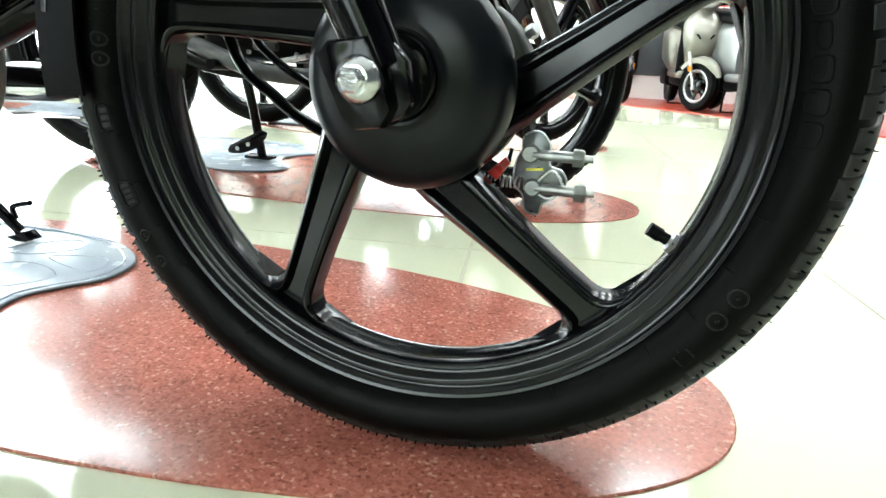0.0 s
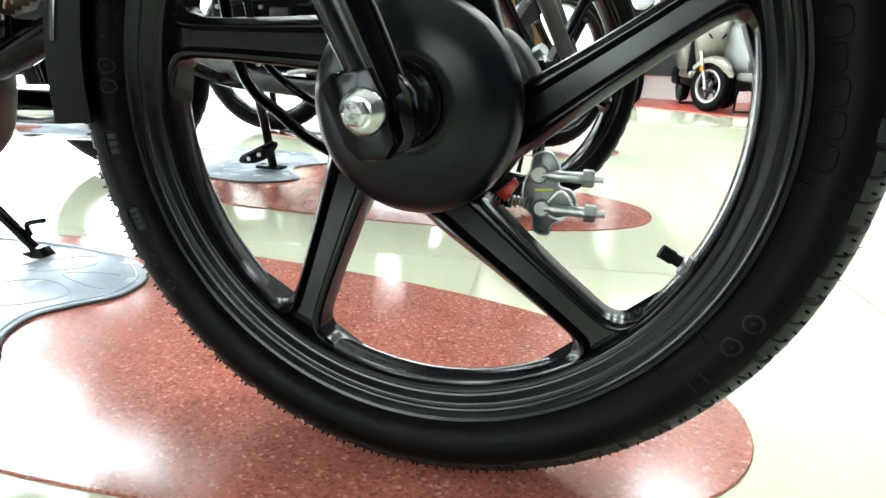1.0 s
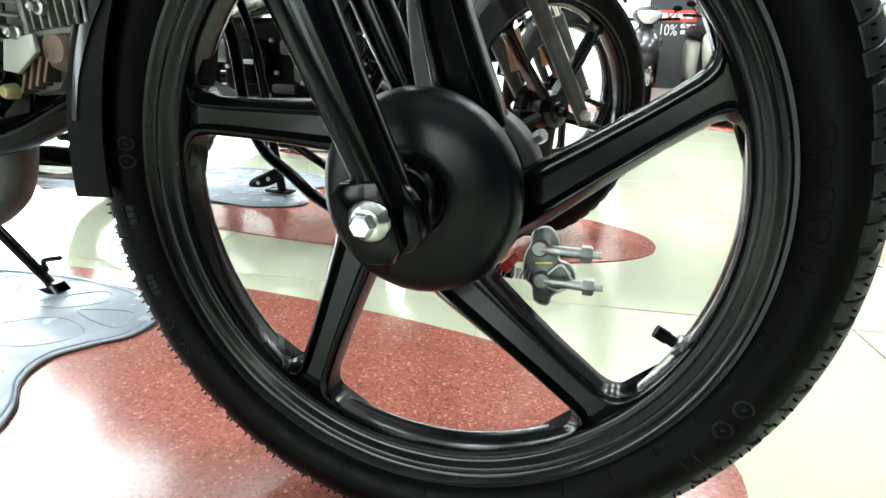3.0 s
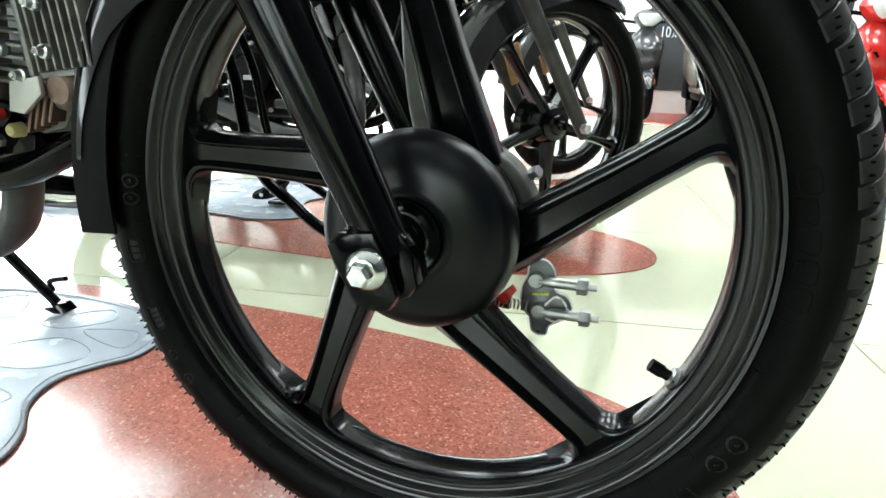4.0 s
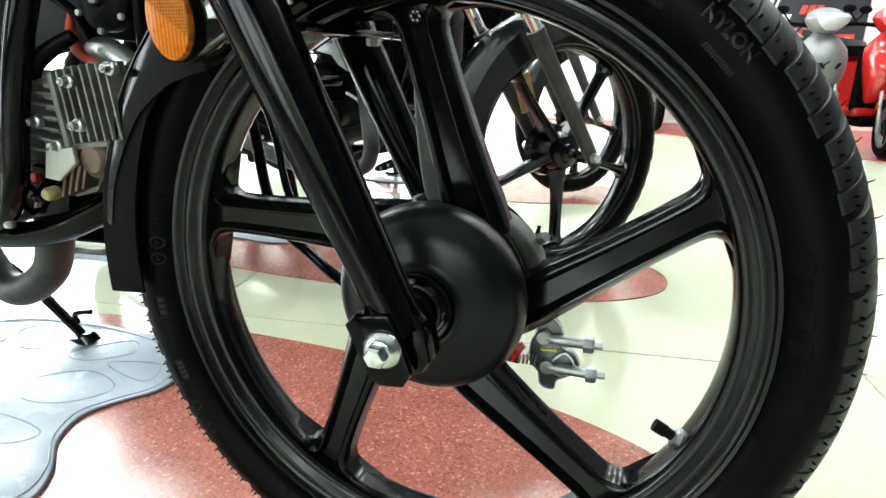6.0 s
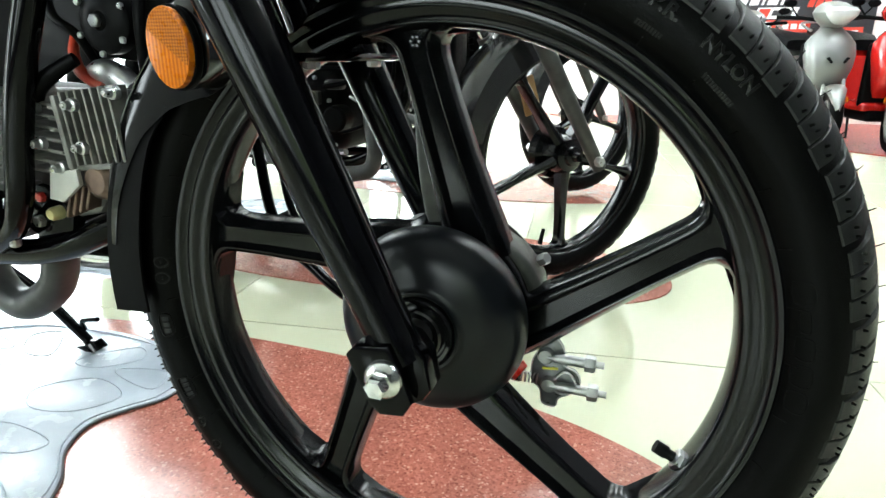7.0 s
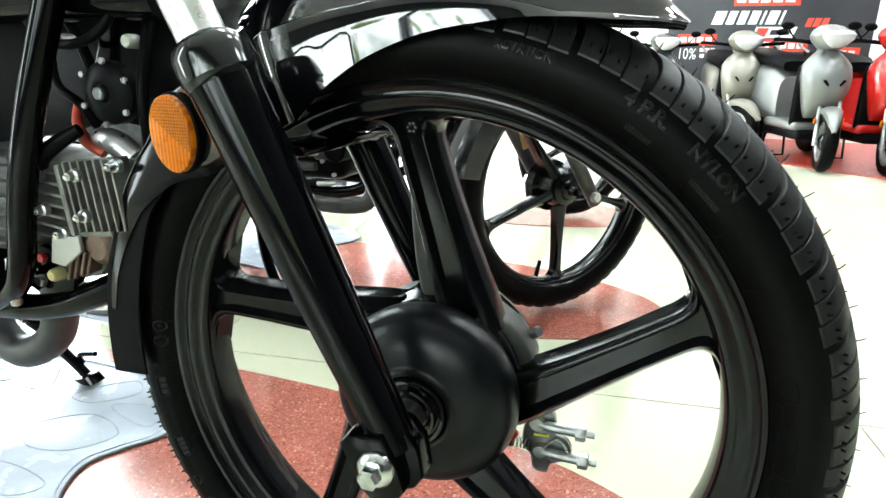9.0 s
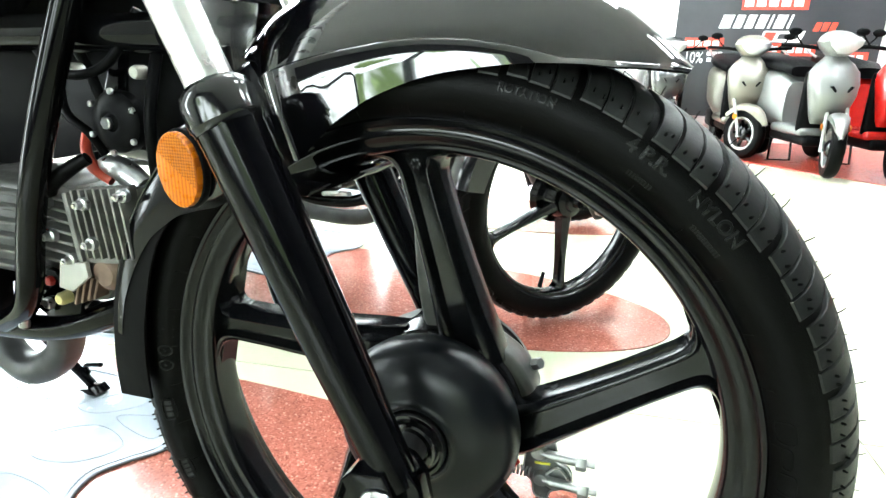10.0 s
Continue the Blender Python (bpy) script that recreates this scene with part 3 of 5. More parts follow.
def build_tread(parent):
    pitch = 360 / 36
    kinds = [tread_mesh(-0.0372, 0.012, 0.0, 2.80, 0.9, 3.9), tread_mesh(-0.0366, 0.012, 3.05, 5.85, 0.9, 3.7), tread_mesh(-0.0360, 0.012, 6.10, 9.0, 0.9, 3.4)]
    far = [tread_mesh(0.0565, 0.014, 0.0, 4.7, 0.8, 3.4), tread_mesh(0.0565, 0.014, 5.0, 9.7, 0.8, 3.4)]
    for i in range(36):
        for me in kinds + far:
            ob = new("tread_block", me)
            ob.parent = parent
            ob.matrix_basis = Matrix.Translation(WC) @ Matrix.Rotation(-radians(i * pitch), 4, "Y")
    rnd = random.Random(3)
    bm = bmesh.new()
    for i in range(36):
        for off, y, ln in ((1.2, 0.006, 0.0085), (2.9, 0.010, 0.0035), (6.2, 0.004, 0.0080), (7.6, 0.010, 0.0035), (0.6, 0.040, 0.006), (5.2, 0.044, 0.006)):
            a = math.radians(i * 10 + off + rnd.uniform(-0.3, 0.3))
            y += rnd.uniform(-0.002, 0.002)
            d = Vector((math.cos(a), 0, math.sin(a)))
            tilt = Vector((-d.z, 0, d.x)) * rnd.uniform(-0.10, 0.30) + Vector((0, rnd.uniform(-0.15, 0.15), 0))
            p0 = WC + d * (skin(y) + 0.0015) + Vector((0, y, 0))
            ln *= rnd.uniform(0.75, 1.15)
            tube([p0, p0 + (d + tilt).normalized() * ln * 0.6, p0 + (d + tilt * 1.4).normalized() * ln], [0.00050, 0.00042, 0.00028], 4, curve=False, bm=bm)
        # moulding nubs near the shoulder
        for off in (0.7, 2.1, 3.8, 5.2, 6.8, 8.3):
            a = math.radians(i * 10 + off + rnd.uniform(-0.4, 0.4))
            y = -0.0325 + rnd.uniform(-0.0015, 0.0015)
            d = Vector((math.cos(a), 0, math.sin(a)))
            p0 = WC + d * (skin(y) + 0.0024) + Vector((0, y, 0))
            nrm = (d * 0.75 + Vector((0, -0.65, 0))).normalized()
            tube([p0, p0 + nrm * 0.0028], [0.0010, 0.0007], 5, curve=False, bm=bm)
    for i in range(40):
        a = math.radians(i * 9 + 3)
        d = Vector((math.cos(a), 0, math.sin(a)))
        p0 = WC + d * 0.2530 + Vector((0, -0.0345, 0))
        tube([p0, p0 + Vector((0, -0.0035, 0)) + d * 0.001], [0.0006, 0.0003], 4, curve=False, bm=bm)
        p1 = WC + d * 0.2478 + Vector((0, -0.0302, 0))
        tube([p1, p1 + d * 0.0055 + Vector((0, -0.0052, 0))], [0.0007, 0.0006], 4, curve=False, bm=bm)
    hair = part("rubber_hair", bm, M_RUBBER, parent, "fine moulding hairs all over the new tyre")
    tagged(hair, kind="stuff")


# tyre rubber made lighter, so the letters carry their highlights in the colour
M_LETTER_LIT = material("moulded_letters_lit", (0.0045, 0.0045, 0.0045), 0.36, vary=0.1, scale=60, spec=0.2)


def side_y(r):
    h = arc_profile()[4:12]
    return float(np.interp(r, [p[0] for p in h[::-1]], [p[1] for p in h[::-1]]))


def text_mesh(body, size, depth, bold=0.0):
    cu = bpy.data.curves.new("lettering", "FONT")
    cu.body, cu.size, cu.extrude, cu.align_x = body, size, depth, "CENTER"
    cu.resolution_u, cu.offset = 3, bold
    tmp = bpy.data.objects.new("lettering_tmp", cu)
    scene.collection.objects.link(tmp)
    dg = bpy.context.evaluated_depsgraph_get()
    me = bpy.data.meshes.new_from_object(tmp.evaluated_get(dg))
    bpy.data.objects.remove(tmp)
    return me


def arc_text(body, size, radius, centre_deg, parent, spacing=1.0, lift=0.0006, name="lettering"):
    """Raised letters on the tyre's near side, reading clockwise with their feet to the hub."""
    me = text_mesh(body, size, 0.0008, size * 0.03)
    for v in me.vertices:
        r = radius + v.co.y
        a = math.radians(centre_deg) - v.co.x * spacing / radius
        v.co = WC + Vector((r * math.cos(a), -side_y(r) - lift - v.co.z, r * math.sin(a)))
    me.materials.append(M_LETTER_LIT)
    ob = new(name, me)
    ob.parent = parent
    return ob


def arc_bars(centre_deg, radius, count, wid, hgt, parent):
    """Plain raised bars in the place of lettering."""
    for i in range(count):
        a = centre_deg - (i - (count - 1) / 2) * math.degrees((wid * 1.5) / radius)
        rings = []
        for k in range(4):
            t = math.radians(a + math.degrees(wid / radius) * (k / 3 - 0.5))
            q = []
            for r, l in ((radius - hgt / 2, -0.001), (radius - hgt / 2, 0.0003), (radius + hgt / 2, 0.0003), (radius + hgt / 2, -0.001)):
                q.append(WC + Vector((r * math.cos(t), -side_y(r) - l, r * math.sin(t))))
            rings.append(q)
        part("raised_mark", loft(rings), M_LETTER_LIT, parent)


def on_side(r, t, lift):
    return WC + Vector((r * math.cos(t), -side_y(r) - lift, r * math.sin(t)))


def arc_frame(centre_deg, radius, wid, hgt, parent):
    """The raised outline of a moulded character or panel, with a hollow middle."""
    t0 = math.radians(centre_deg)
    loop = []
    for u, w in ((-0.85, -0.85), (0, -1.04), (0.85, -0.85), (1.02, 0), (0.85, 0.85), (0, 1.04), (-0.85, 0.85), (-1.02, 0)):
        loop.append(on_side(radius + w * hgt / 2, t0 + u * wid / 2 / radius, 0.0003))
    part("raised_mark", tube(loop + [loop[0]], 0.0006, 6, n=4), M_RUBBER, parent)


def arc_ring(centre_deg, radius, size, parent):
    """A small raised ring with a dot in it."""
    t0 = math.radians(centre_deg)
    loop = [on_side(radius + size * math.sin(k * math.pi / 8), t0 + size * math.cos(k * math.pi / 8) / radius, 0.0003) for k in range(17)]
    bm = tube(loop, 0.0008, 6, curve=False)
    c = on_side(radius, t0, 0.0)
    tube([c, c + Vector((0, -0.0012, 0))], [0.0016, 0.0012], 8, curve=False, bm=bm)
    part("raised_mark", bm, M_LETTER_LIT, parent)


build_tread(front_tyre)
arc_text("4 P.R.", 0.0118, 0.2700, 57.9, front_tyre, 1.12)
arc_text("NYLON", 0.0118, 0.2690, 46.4, front_tyre, 1.0)
arc_text("ROTATION", 0.0075, 0.2715, 75.5, front_tyre, 1.0)
for a, w, h in ((14.4, 0.0155, 0.0115), (10.2, 0.0150, 0.0060), (6.0, 0.0150, 0.0105), (1.8, 0.0150, 0.0115), (-2.4, 0.0150, 0.0115)):
    arc_frame(a, 0.2560, w, h, front_tyre)
for a in (-26.5, -31.0):
    arc_ring(a, 0.2645, 0.0060, front_tyre)
for k in range(3):
    arc_bars(-37.2 - k * 1.15, 0.2690, 1, 0.0012, 0.0090 + 0.003 * (k % 2), front_tyre)
for k in range(2):
    arc_bars(165.6 + k * 1.5, 0.2560, 1, 0.0011, 0.0125, front_tyre)
arc_bars(170.0, 0.2540, 1, 0.0011, 0.0085, front_tyre)
arc_bars(171.8, 0.2560, 1, 0.0012, 0.0120, front_tyre)
for a in (174.9, 178.3):
    arc_ring(a, 0.2560, 0.0052, front_tyre)
arc_frame(188.5, 0.2600, 0.022, 0.011, front_tyre)
arc_frame(202.5, 0.2625, 0.022, 0.012, front_tyre)
arc_bars(202.5, 0.2625, 4, 0.0032, 0.0065, front_tyre)
arc_bars(188.5, 0.2600, 3, 0.0040, 0.0060, front_tyre)
for a in (210.5, 216.0):
    arc_ring(a, 0.2660, 0.0045, front_tyre)
arc_bars(45.0, 0.2590, 12, 0.0014, 0.0034, front_tyre)
arc_bars(57.0, 0.2590, 9, 0.0014, 0.0034, front_tyre)


# ---- brake, frame and engine of the motorcycle ----
def build_brake(parent):
    arm = part("brake_panel", lathe([(0.0, 0.072), (0.030, 0.070), (0.055, 0.064), (0.074, 0.060), (0.076, 0.052)], 64, c=WC), M_PANEL, parent, "cast brake panel on the wheel's far side")
    boss = spline_loop([(-0.030, 0.500), (-0.012, 0.498), (0.003, 0.448), (0.013, 0.418), (0.024, 0.392), (0.039, 0.371), (0.060, 0.357), (0.074, 0.340), (0.079, 0.324), (0.068, 0.300), (0.020, 0.325), (-0.020, 0.380)], 5)
    part("spoke_web", slab(boss, 0.036, 0.072, 0.007, 4), M_PANEL, arm)
    part("boss_bolt", hexhead((0.074, 0.060, 0.345), 0.0055, 0.008, (0.7, -0.5, 0.5)), M_ZINC, arm)
    # rounded alloy slab added behind the hub, left of the upper spoke
    lug = spline_loop([(-0.102, 0.330), (-0.075, 0.350), (-0.048, 0.366), (-0.032, 0.371), (-0.026, 0.345), (-0.045, 0.318), (-0.090, 0.312)], 5)
    part("pale_slab", slab(lug, 0.052, 0.080, 0.009, 4), M_ALLOY, arm)
    y = 0.072
    plate = [(0.070, 0.246), (0.070, 0.228), (0.078, 0.219), (0.081, 0.206), (0.092, 0.204), (0.095, 0.213), (0.106, 0.220), (0.113, 0.232), (0.108, 0.242), (0.098, 0.246), (0.097, 0.262), (0.088, 0.272), (0.076, 0.268), (0.074, 0.256)]
    lever = part("brake_lever_plate", slab([p for p in spline_loop(plate, 4)], y, y + 0.005, 0.0015), M_STEELPLATE, parent, "zinc-plated brake lever plate with two adjusters")
    for z, x0, x1 in ((0.254, 0.078, 0.128), (0.2265, 0.082, 0.132)):
        part("pivot", lathe([(0.0075, 0.0), (0.0075, -0.004), (0.006, -0.006), (0.0, -0.006)], 24, c=(x0 + 0.004, y, z)), M_DULLZINC, lever)
        part("adjuster_rod", tube([(x0 + 0.006, y - 0.004, z), (x1 + 0.004, y - 0.004, z)], 0.003, 12, curve=False), M_DULLZINC, lever)
        part("sleeve", tube([(x0 + 0.012, y - 0.004, z), (x1 - 0.012, y - 0.004, z)], 0.0045, 12, curve=False), M_DULLZINC, lever)
        part("adjuster_nut", hexhead((x1 - 0.012, y - 0.004, z), 0.0075, 0.009, "x"), M_DULLZINC, lever)
    out = spline_loop([(0.088, 0.226), (0.100, 0.219), (0.110, 0.228), (0.106, 0.238), (0.098, 0.241)], 6)
    rim = [Vector((x, y - 0.003, z)) for x, z in out]
    part("plate_rim", tube(rim + [rim[0]], 0.0013, 6, curve=False), M_ZINC, lever)
    edge = [Vector((x, y - 0.0002, z)) for x, z in spline_loop(plate, 4)]
    part("plate_edge", tube(edge + [edge[0]], 0.0008, 6, curve=False), M_ZINC, lever)
    coil = [(0.042 + 0.034 * k / 90, y + 0.0045 * math.sin(k * 0.7), 0.229 + 0.0045 * math.cos(k * 0.7)) for k in range(91)]
    part("return_spring", tube(coil, 0.0009, 6, curve=False), M_ZINC, lever)
    for pts, r in (([(-0.305, 0.11, 0.64), (-0.274, 0.12, 0.50), (-0.256, 0.14, 0.42), (-0.244, 0.14, 0.345), (-0.226, 0.14, 0.304), (-0.195, 0.14, 0.280), (-0.160, 0.135, 0.258), (-0.10, 0.12, 0.240), (0.0, 0.085, 0.230), (0.06, y, 0.229)], 0.0062),
                   ([(-0.285, 0.10, 0.64), (-0.252, 0.12, 0.50), (-0.231, 0.14, 0.42), (-0.216, 0.14, 0.345), (-0.192, 0.14, 0.315), (-0.155, 0.14, 0.293), (-0.11, 0.12, 0.280), (-0.03, 0.09, 0.285)], 0.0045)):
        part("cable", tube(pts, r, 10), M_FRAME, lever, "black rubber cable")
    part("wear_mark", slab([(0.079, 0.2395), (0.093, 0.2410), (0.093, 0.2430), (0.079, 0.2415)], y - 0.0010, y, 0), material("yellow_paint", (0.55, 0.50, 0.05), 0.5), lever)
    part("red_clip", slab([(0.050, 0.238), (0.058, 0.232), (0.068, 0.247), (0.064, 0.252)], 0.056, 0.060, 0.001), M_RED, parent, "red plastic clip")


def build_frame(parent):
    fr = part("down_tube", tube([(-0.272, -0.01, 0.70), (-0.312, -0.03, 0.580), (-0.340, -0.04, 0.495), (-0.362, -0.04, 0.432), (-0.378, -0.038, 0.382), (-0.405, -0.03, 0.350), (-0.45, -0.02, 0.325)], 0.0115, 18), M_FRAME, parent, "glossy black frame down tube")
    part("lower_rail", tube([(-0.27, 0.01, 0.372), (-0.327, 0.0, 0.346), (-0.39, 0.0, 0.321), (-0.46, 0.0, 0.309), (-0.60, 0.0, 0.300), (-0.85, 0.0, 0.29)], 0.0135, 18), M_FRAME, fr)
    part("upper_rail", tube([(-0.22, 0.0, 0.603), (-0.42, 0.0, 0.600), (-0.80, 0.0, 0.59)], 0.016, 18), M_FRAME, fr)
    part("bracket", slab([(-0.405, 0.392), (-0.378, 0.386), (-0.350, 0.362), (-0.355, 0.345), (-0.40, 0.335), (-0.425, 0.350)], -0.012, -0.006, 0.002), M_FRAME, fr)
    part("bracket_bolt", lathe([(0.0, -0.012), (0.0045, -0.0118), (0.0062, -0.009), (0.0066, 0.0)], 20, c=(-0.365, -0.012, 0.363)), material("yellow_zinc", (0.62, 0.55, 0.28), 0.35, 0.6), fr, "round yellow zinc bolt")
    part("bracket_bolt", hexhead((-0.392, -0.012, 0.352), 0.006, 0.006, "-y"), M_ZINC, fr)
    part("bracket_bolt", hexhead((-0.385, -0.012, 0.376), 0.005, 0.005, "-y"), M_RED, fr, "small red-capped bolt")
    part("clamp", tube([(-0.42, -0.02, 0.372), (-0.408, -0.03, 0.350), (-0.412, -0.028, 0.330)], 0.005, 10), M_ZINC, fr)
    # dark plate behind the horn, with two pale bolts
    part("front_plate", slab([(-0.44, 0.595), (-0.21, 0.595), (-0.205, 0.51), (-0.25, 0.490), (-0.34, 0.500), (-0.44, 0.480)], 0.05, 0.060, 0.003), M_PLASTIC, fr)
    for x, z in ((-0.334, 0.572), (-0.263, 0.572)):
        part("plate_bolt", hexhead((x, 0.012, z), 0.0058, 0.012, "-y", seg=12), material("pale_bolt", (0.5, 0.49, 0.44), 0.4, 0.6), fr)
    # body masses above: fuel tank, and an added dark sheet
    rings = []
    for x, w, z0, z1 in ((-0.24, 0.05, 0.74, 0.82), (-0.30, 0.09, 0.68, 0.90), (-0.42, 0.13, 0.615, 0.96), (-0.65, 0.13, 0.61, 0.95), (-0.85, 0.10, 0.61, 0.88)):
        rings.append([(x, 0.026 + w * math.copysign(abs(math.cos(t)) ** 0.6, math.cos(t)), (z0 + z1) / 2 + (z1 - z0) / 2 * math.copysign(abs(math.sin(t)) ** 0.6, math.sin(t))) for t in [2 * math.pi * k / 24 for k in range(24)]])
    part("tank", loft(rings), M_GLOSS, parent, "glossy black fuel tank")
    # flat black sheet added to keep the gaps behind the engine dark
    part("backing_sheet", slab([(-0.26, 0.66), (-0.95, 0.70), (-0.95, 0.42), (-0.56, 0.44), (-0.47, 0.485), (-0.38, 0.53)], 0.09, 0.10, 0.004), M_PLASTIC, parent)
    part("steering_stem", tube([(fork_x(0.72) - 0.02, 0.026, 0.72), (fork_x(0.92) - 0.02, 0.026, 0.92)], 0.03, 20, curve=False), M_FRAME, parent)
    part("fork_bridge", box(-0.265, -0.11, 0.74, -0.205, 0.162, 0.765, 0.008), M_FRAME, parent)
    part("seat", box(-1.35, -0.09, 0.76, -0.82, 0.15, 0.85, 0.04, 4), M_PLASTIC, parent)
    # horn
    hc = (-0.291, 0.006, 0.530)
    hn = part("horn", lathe([(0.0, -0.012), (0.005, -0.012), (0.008, -0.0095), (0.012, -0.0105), (0.018, -0.008), (0.0235, -0.007), (0.0265, -0.004), (0.0265, 0.006), (0.016, 0.014), (0.0, 0.016)], 40, c=hc), M_PLASTIC, parent, "round black horn with small screws")
    part("centre_nut", hexhead((hc[0], hc[1] - 0.012, hc[2]), 0.0055, 0.004, "-y"), M_ZINC, hn)
    for k in range(6):
        a = math.radians(60 * k + 25)
        part("screw", hexhead((hc[0] + 0.0262 * math.cos(a), hc[1] - 0.007, hc[2] + 0.0262 * math.sin(a)), 0.0028, 0.003, "-y", seg=8), M_ZINC, hn)
    part("horn_bracket", slab([(-0.315, 0.548), (-0.292, 0.60), (-0.279, 0.60), (-0.288, 0.548)], 0.012, 0.016, 0.001), M_FRAME, hn)
    part("pressed_pipe", tube([(-0.335, 0.02, 0.486), (-0.310, 0.01, 0.490), (-0.290, 0.005, 0.486), (-0.272, 0.005, 0.474)], [0.007, 0.010, 0.0115, 0.0110], 18), M_ZINC, parent, "bright metal air pipe")
    for pts, r in (([(-0.255, 0.02, 0.59), (-0.250, 0.0, 0.54), (-0.252, 0.0, 0.505), (-0.262, 0.01, 0.48)], 0.005),
                   ([(-0.35, 0.02, 0.60), (-0.338, 0.03, 0.55), (-0.345, 0.04, 0.50)], 0.005), ([(-0.25, 0.0, 0.62), (-0.28, -0.01, 0.578), (-0.33, -0.01, 0.570), (-0.38, 0.0, 0.60)], 0.004),
                   ([(-0.36, 0.01, 0.56), (-0.345, 0.0, 0.535), (-0.322, 0.0, 0.520), (-0.318, 0.01, 0.50)], 0.004)):
        part("hose", tube(pts, r, 10), M_PLASTIC, parent)


def build_engine(parent):
    head = pose(-0.293, 0.0, 0.444, 0, -7, 0)
    core = part("cylinder_head", box(-0.032, -0.012, -0.030, 0.034, 0.07, 0.030, 0.004, m=head), M_CASTING, parent, "finned cast aluminium cylinder head, dusty grey")
    for k in range(7):
        x = -0.022 + k * 0.0088
        part("cooling_fin", box(x - 0.0013, -0.030, -0.029, x + 0.0013, -0.010, 0.033, 0.0008, 1, m=head), M_CASTING, core)
    part("fin_frame", box(-0.034, -0.030, -0.032, -0.028, 0.0, 0.031, 0.0015, m=head), M_CASTING, core)
    part("fin_frame", box(-0.030, -0.026, -0.034, 0.010, 0.0, -0.029, 0.0015, m=head), M_CASTING, core)
    side = pose(-0.347, 0.0, 0.434, 0, 6, 0)
    part("barrel_block", box(-0.020, -0.008, -0.033, 0.019, 0.07, 0.031, 0.003, m=side), M_CASTING, core)
    for k in range(7):
        z = -0.030 + k * 0.0100
        part("cooling_fin", box(-0.024, -0.027, z - 0.0015, 0.018, 0.0, z + 0.0015, 0.0008, 1, m=side), M_CASTING, core)
    for x, y, z in ((-0.303, -0.032, 0.464), (-0.259, -0.030, 0.475), (-0.300, -0.032, 0.429), (-0.350, -0.030, 0.430), (-0.330, -0.030, 0.410), (-0.352, -0.028, 0.460)):
        bolt = part("head_bolt", lathe([(0.0, -0.008), (0.0034, -0.008), (0.0038, -0.003), (0.0055, -0.002), (0.0058, 0.003)], 20, c=(x, y, z)), M_ZINC, core)
        part("socket", hexhead((x, y - 0.0075, z), 0.0024, 0.0025, "-y"), M_CHROME, bolt)
    part("plug_boot", tube([(-0.310, -0.015, 0.500), (-0.324, -0.022, 0.491), (-0.341, -0.028, 0.478), (-0.350, -0.025, 0.468)], [0.0055, 0.0065, 0.0075, 0.0060], 12), M_PLASTIC, core, "black rubber plug boot")
    part("plug_lead", tube([(-0.350, 0.022, 0.520), (-0.343, 0.012, 0.503), (-0.330, 0.006, 0.488), (-0.312, 0.008, 0.476)], [0.0035, 0.0048, 0.0055, 0.0045], 12), material("orange_red_rubber", (0.42, 0.045, 0.02), 0.4), core, "orange-red spark plug lead")
    part("red_seal", tube([(-0.366, -0.026, 0.433), (-0.359, -0.030, 0.429)], 0.0055, 12, curve=False), M_RED, core)
    # grey cases behind the down tube
    part("barrel", box(-0.52, -0.015, 0.375, -0.385, 0.09, 0.470, 0.012, 3), M_ALLOY, parent, "dusty aluminium engine barrel")
    for k in range(6):
        part("cooling_fin", box(-0.50, -0.026, 0.388 + k * 0.0145, -0.384, -0.010, 0.3915 + k * 0.0145, 0.001, 1), M_ALLOY, core)
    part("crankcase", box(-0.78, -0.06, 0.30, -0.50, 0.12, 0.46, 0.03, 4), M_PLASTIC, parent)
    part("case_front", slab([(-0.52, 0.388), (-0.40, 0.388), (-0.335, 0.382), (-0.322, 0.365), (-0.40, 0.335), (-0.52, 0.325)], 0.03, 0.10, 0.006), M_PLASTIC, parent)
    part("lower_casting", slab([(-0.372, 0.412), (-0.350, 0.405), (-0.312, 0.414), (-0.285, 0.420), (-0.290, 0.398), (-0.316, 0.366), (-0.344, 0.360), (-0.362, 0.384)], -0.012, 0.06, 0.004), M_ALLOY, core)
    part("shield_plate", slab([(-0.344, 0.405), (-0.312, 0.410), (-0.311, 0.396), (-0.334, 0.379), (-0.350, 0.381)], -0.032, -0.027, 0.0015), material("pale_metal", (0.40, 0.395, 0.37), 0.45, 0.4), core, "pale grey bracket plate")
    part("exhaust_flange", lathe([(0.0, -0.014), (0.011, -0.014), (0.016, -0.010), (0.018, -0.004), (0.018, 0.02)], 24, c=(-0.300, -0.012, 0.399)), M_RUST, core, "heat-stained exhaust flange")
    for k in range(4):
        part("flange_rib", box(-0.0016, -0.010, -0.014, 0.0016, 0.012, 0.012, 0.0008, 1, m=pose(-0.336 + k * 0.0085, -0.016, 0.376 + k * 0.0032, 0, 22, 0)), M_RUST, core)
    part("exhaust_pipe", tube([(-0.400, 0.02, 0.350), (-0.428, 0.03, 0.325), (-0.441, 0.035, 0.292), (-0.460, 0.04, 0.260), (-0.490, 0.04, 0.236), (-0.524, 0.042, 0.225), (-0.556, 0.045, 0.236), (-0.590, 0.05, 0.268), (-0.64, 0.05, 0.285), (-0.80, 0.0, 0.285)], 0.0185, 20), M_STEELPIPE, parent, "black bent exhaust pipe")
    part("chrome_cover", tube([(-0.37, 0.12, 0.272), (-0.385, 0.12, 0.271), (-0.50, 0.12, 0.266), (-0.51, 0.12, 0.266)], [0.018, 0.030, 0.030, 0.022], 24, curve=False), M_CHROME, parent, "chrome cover under the engine")


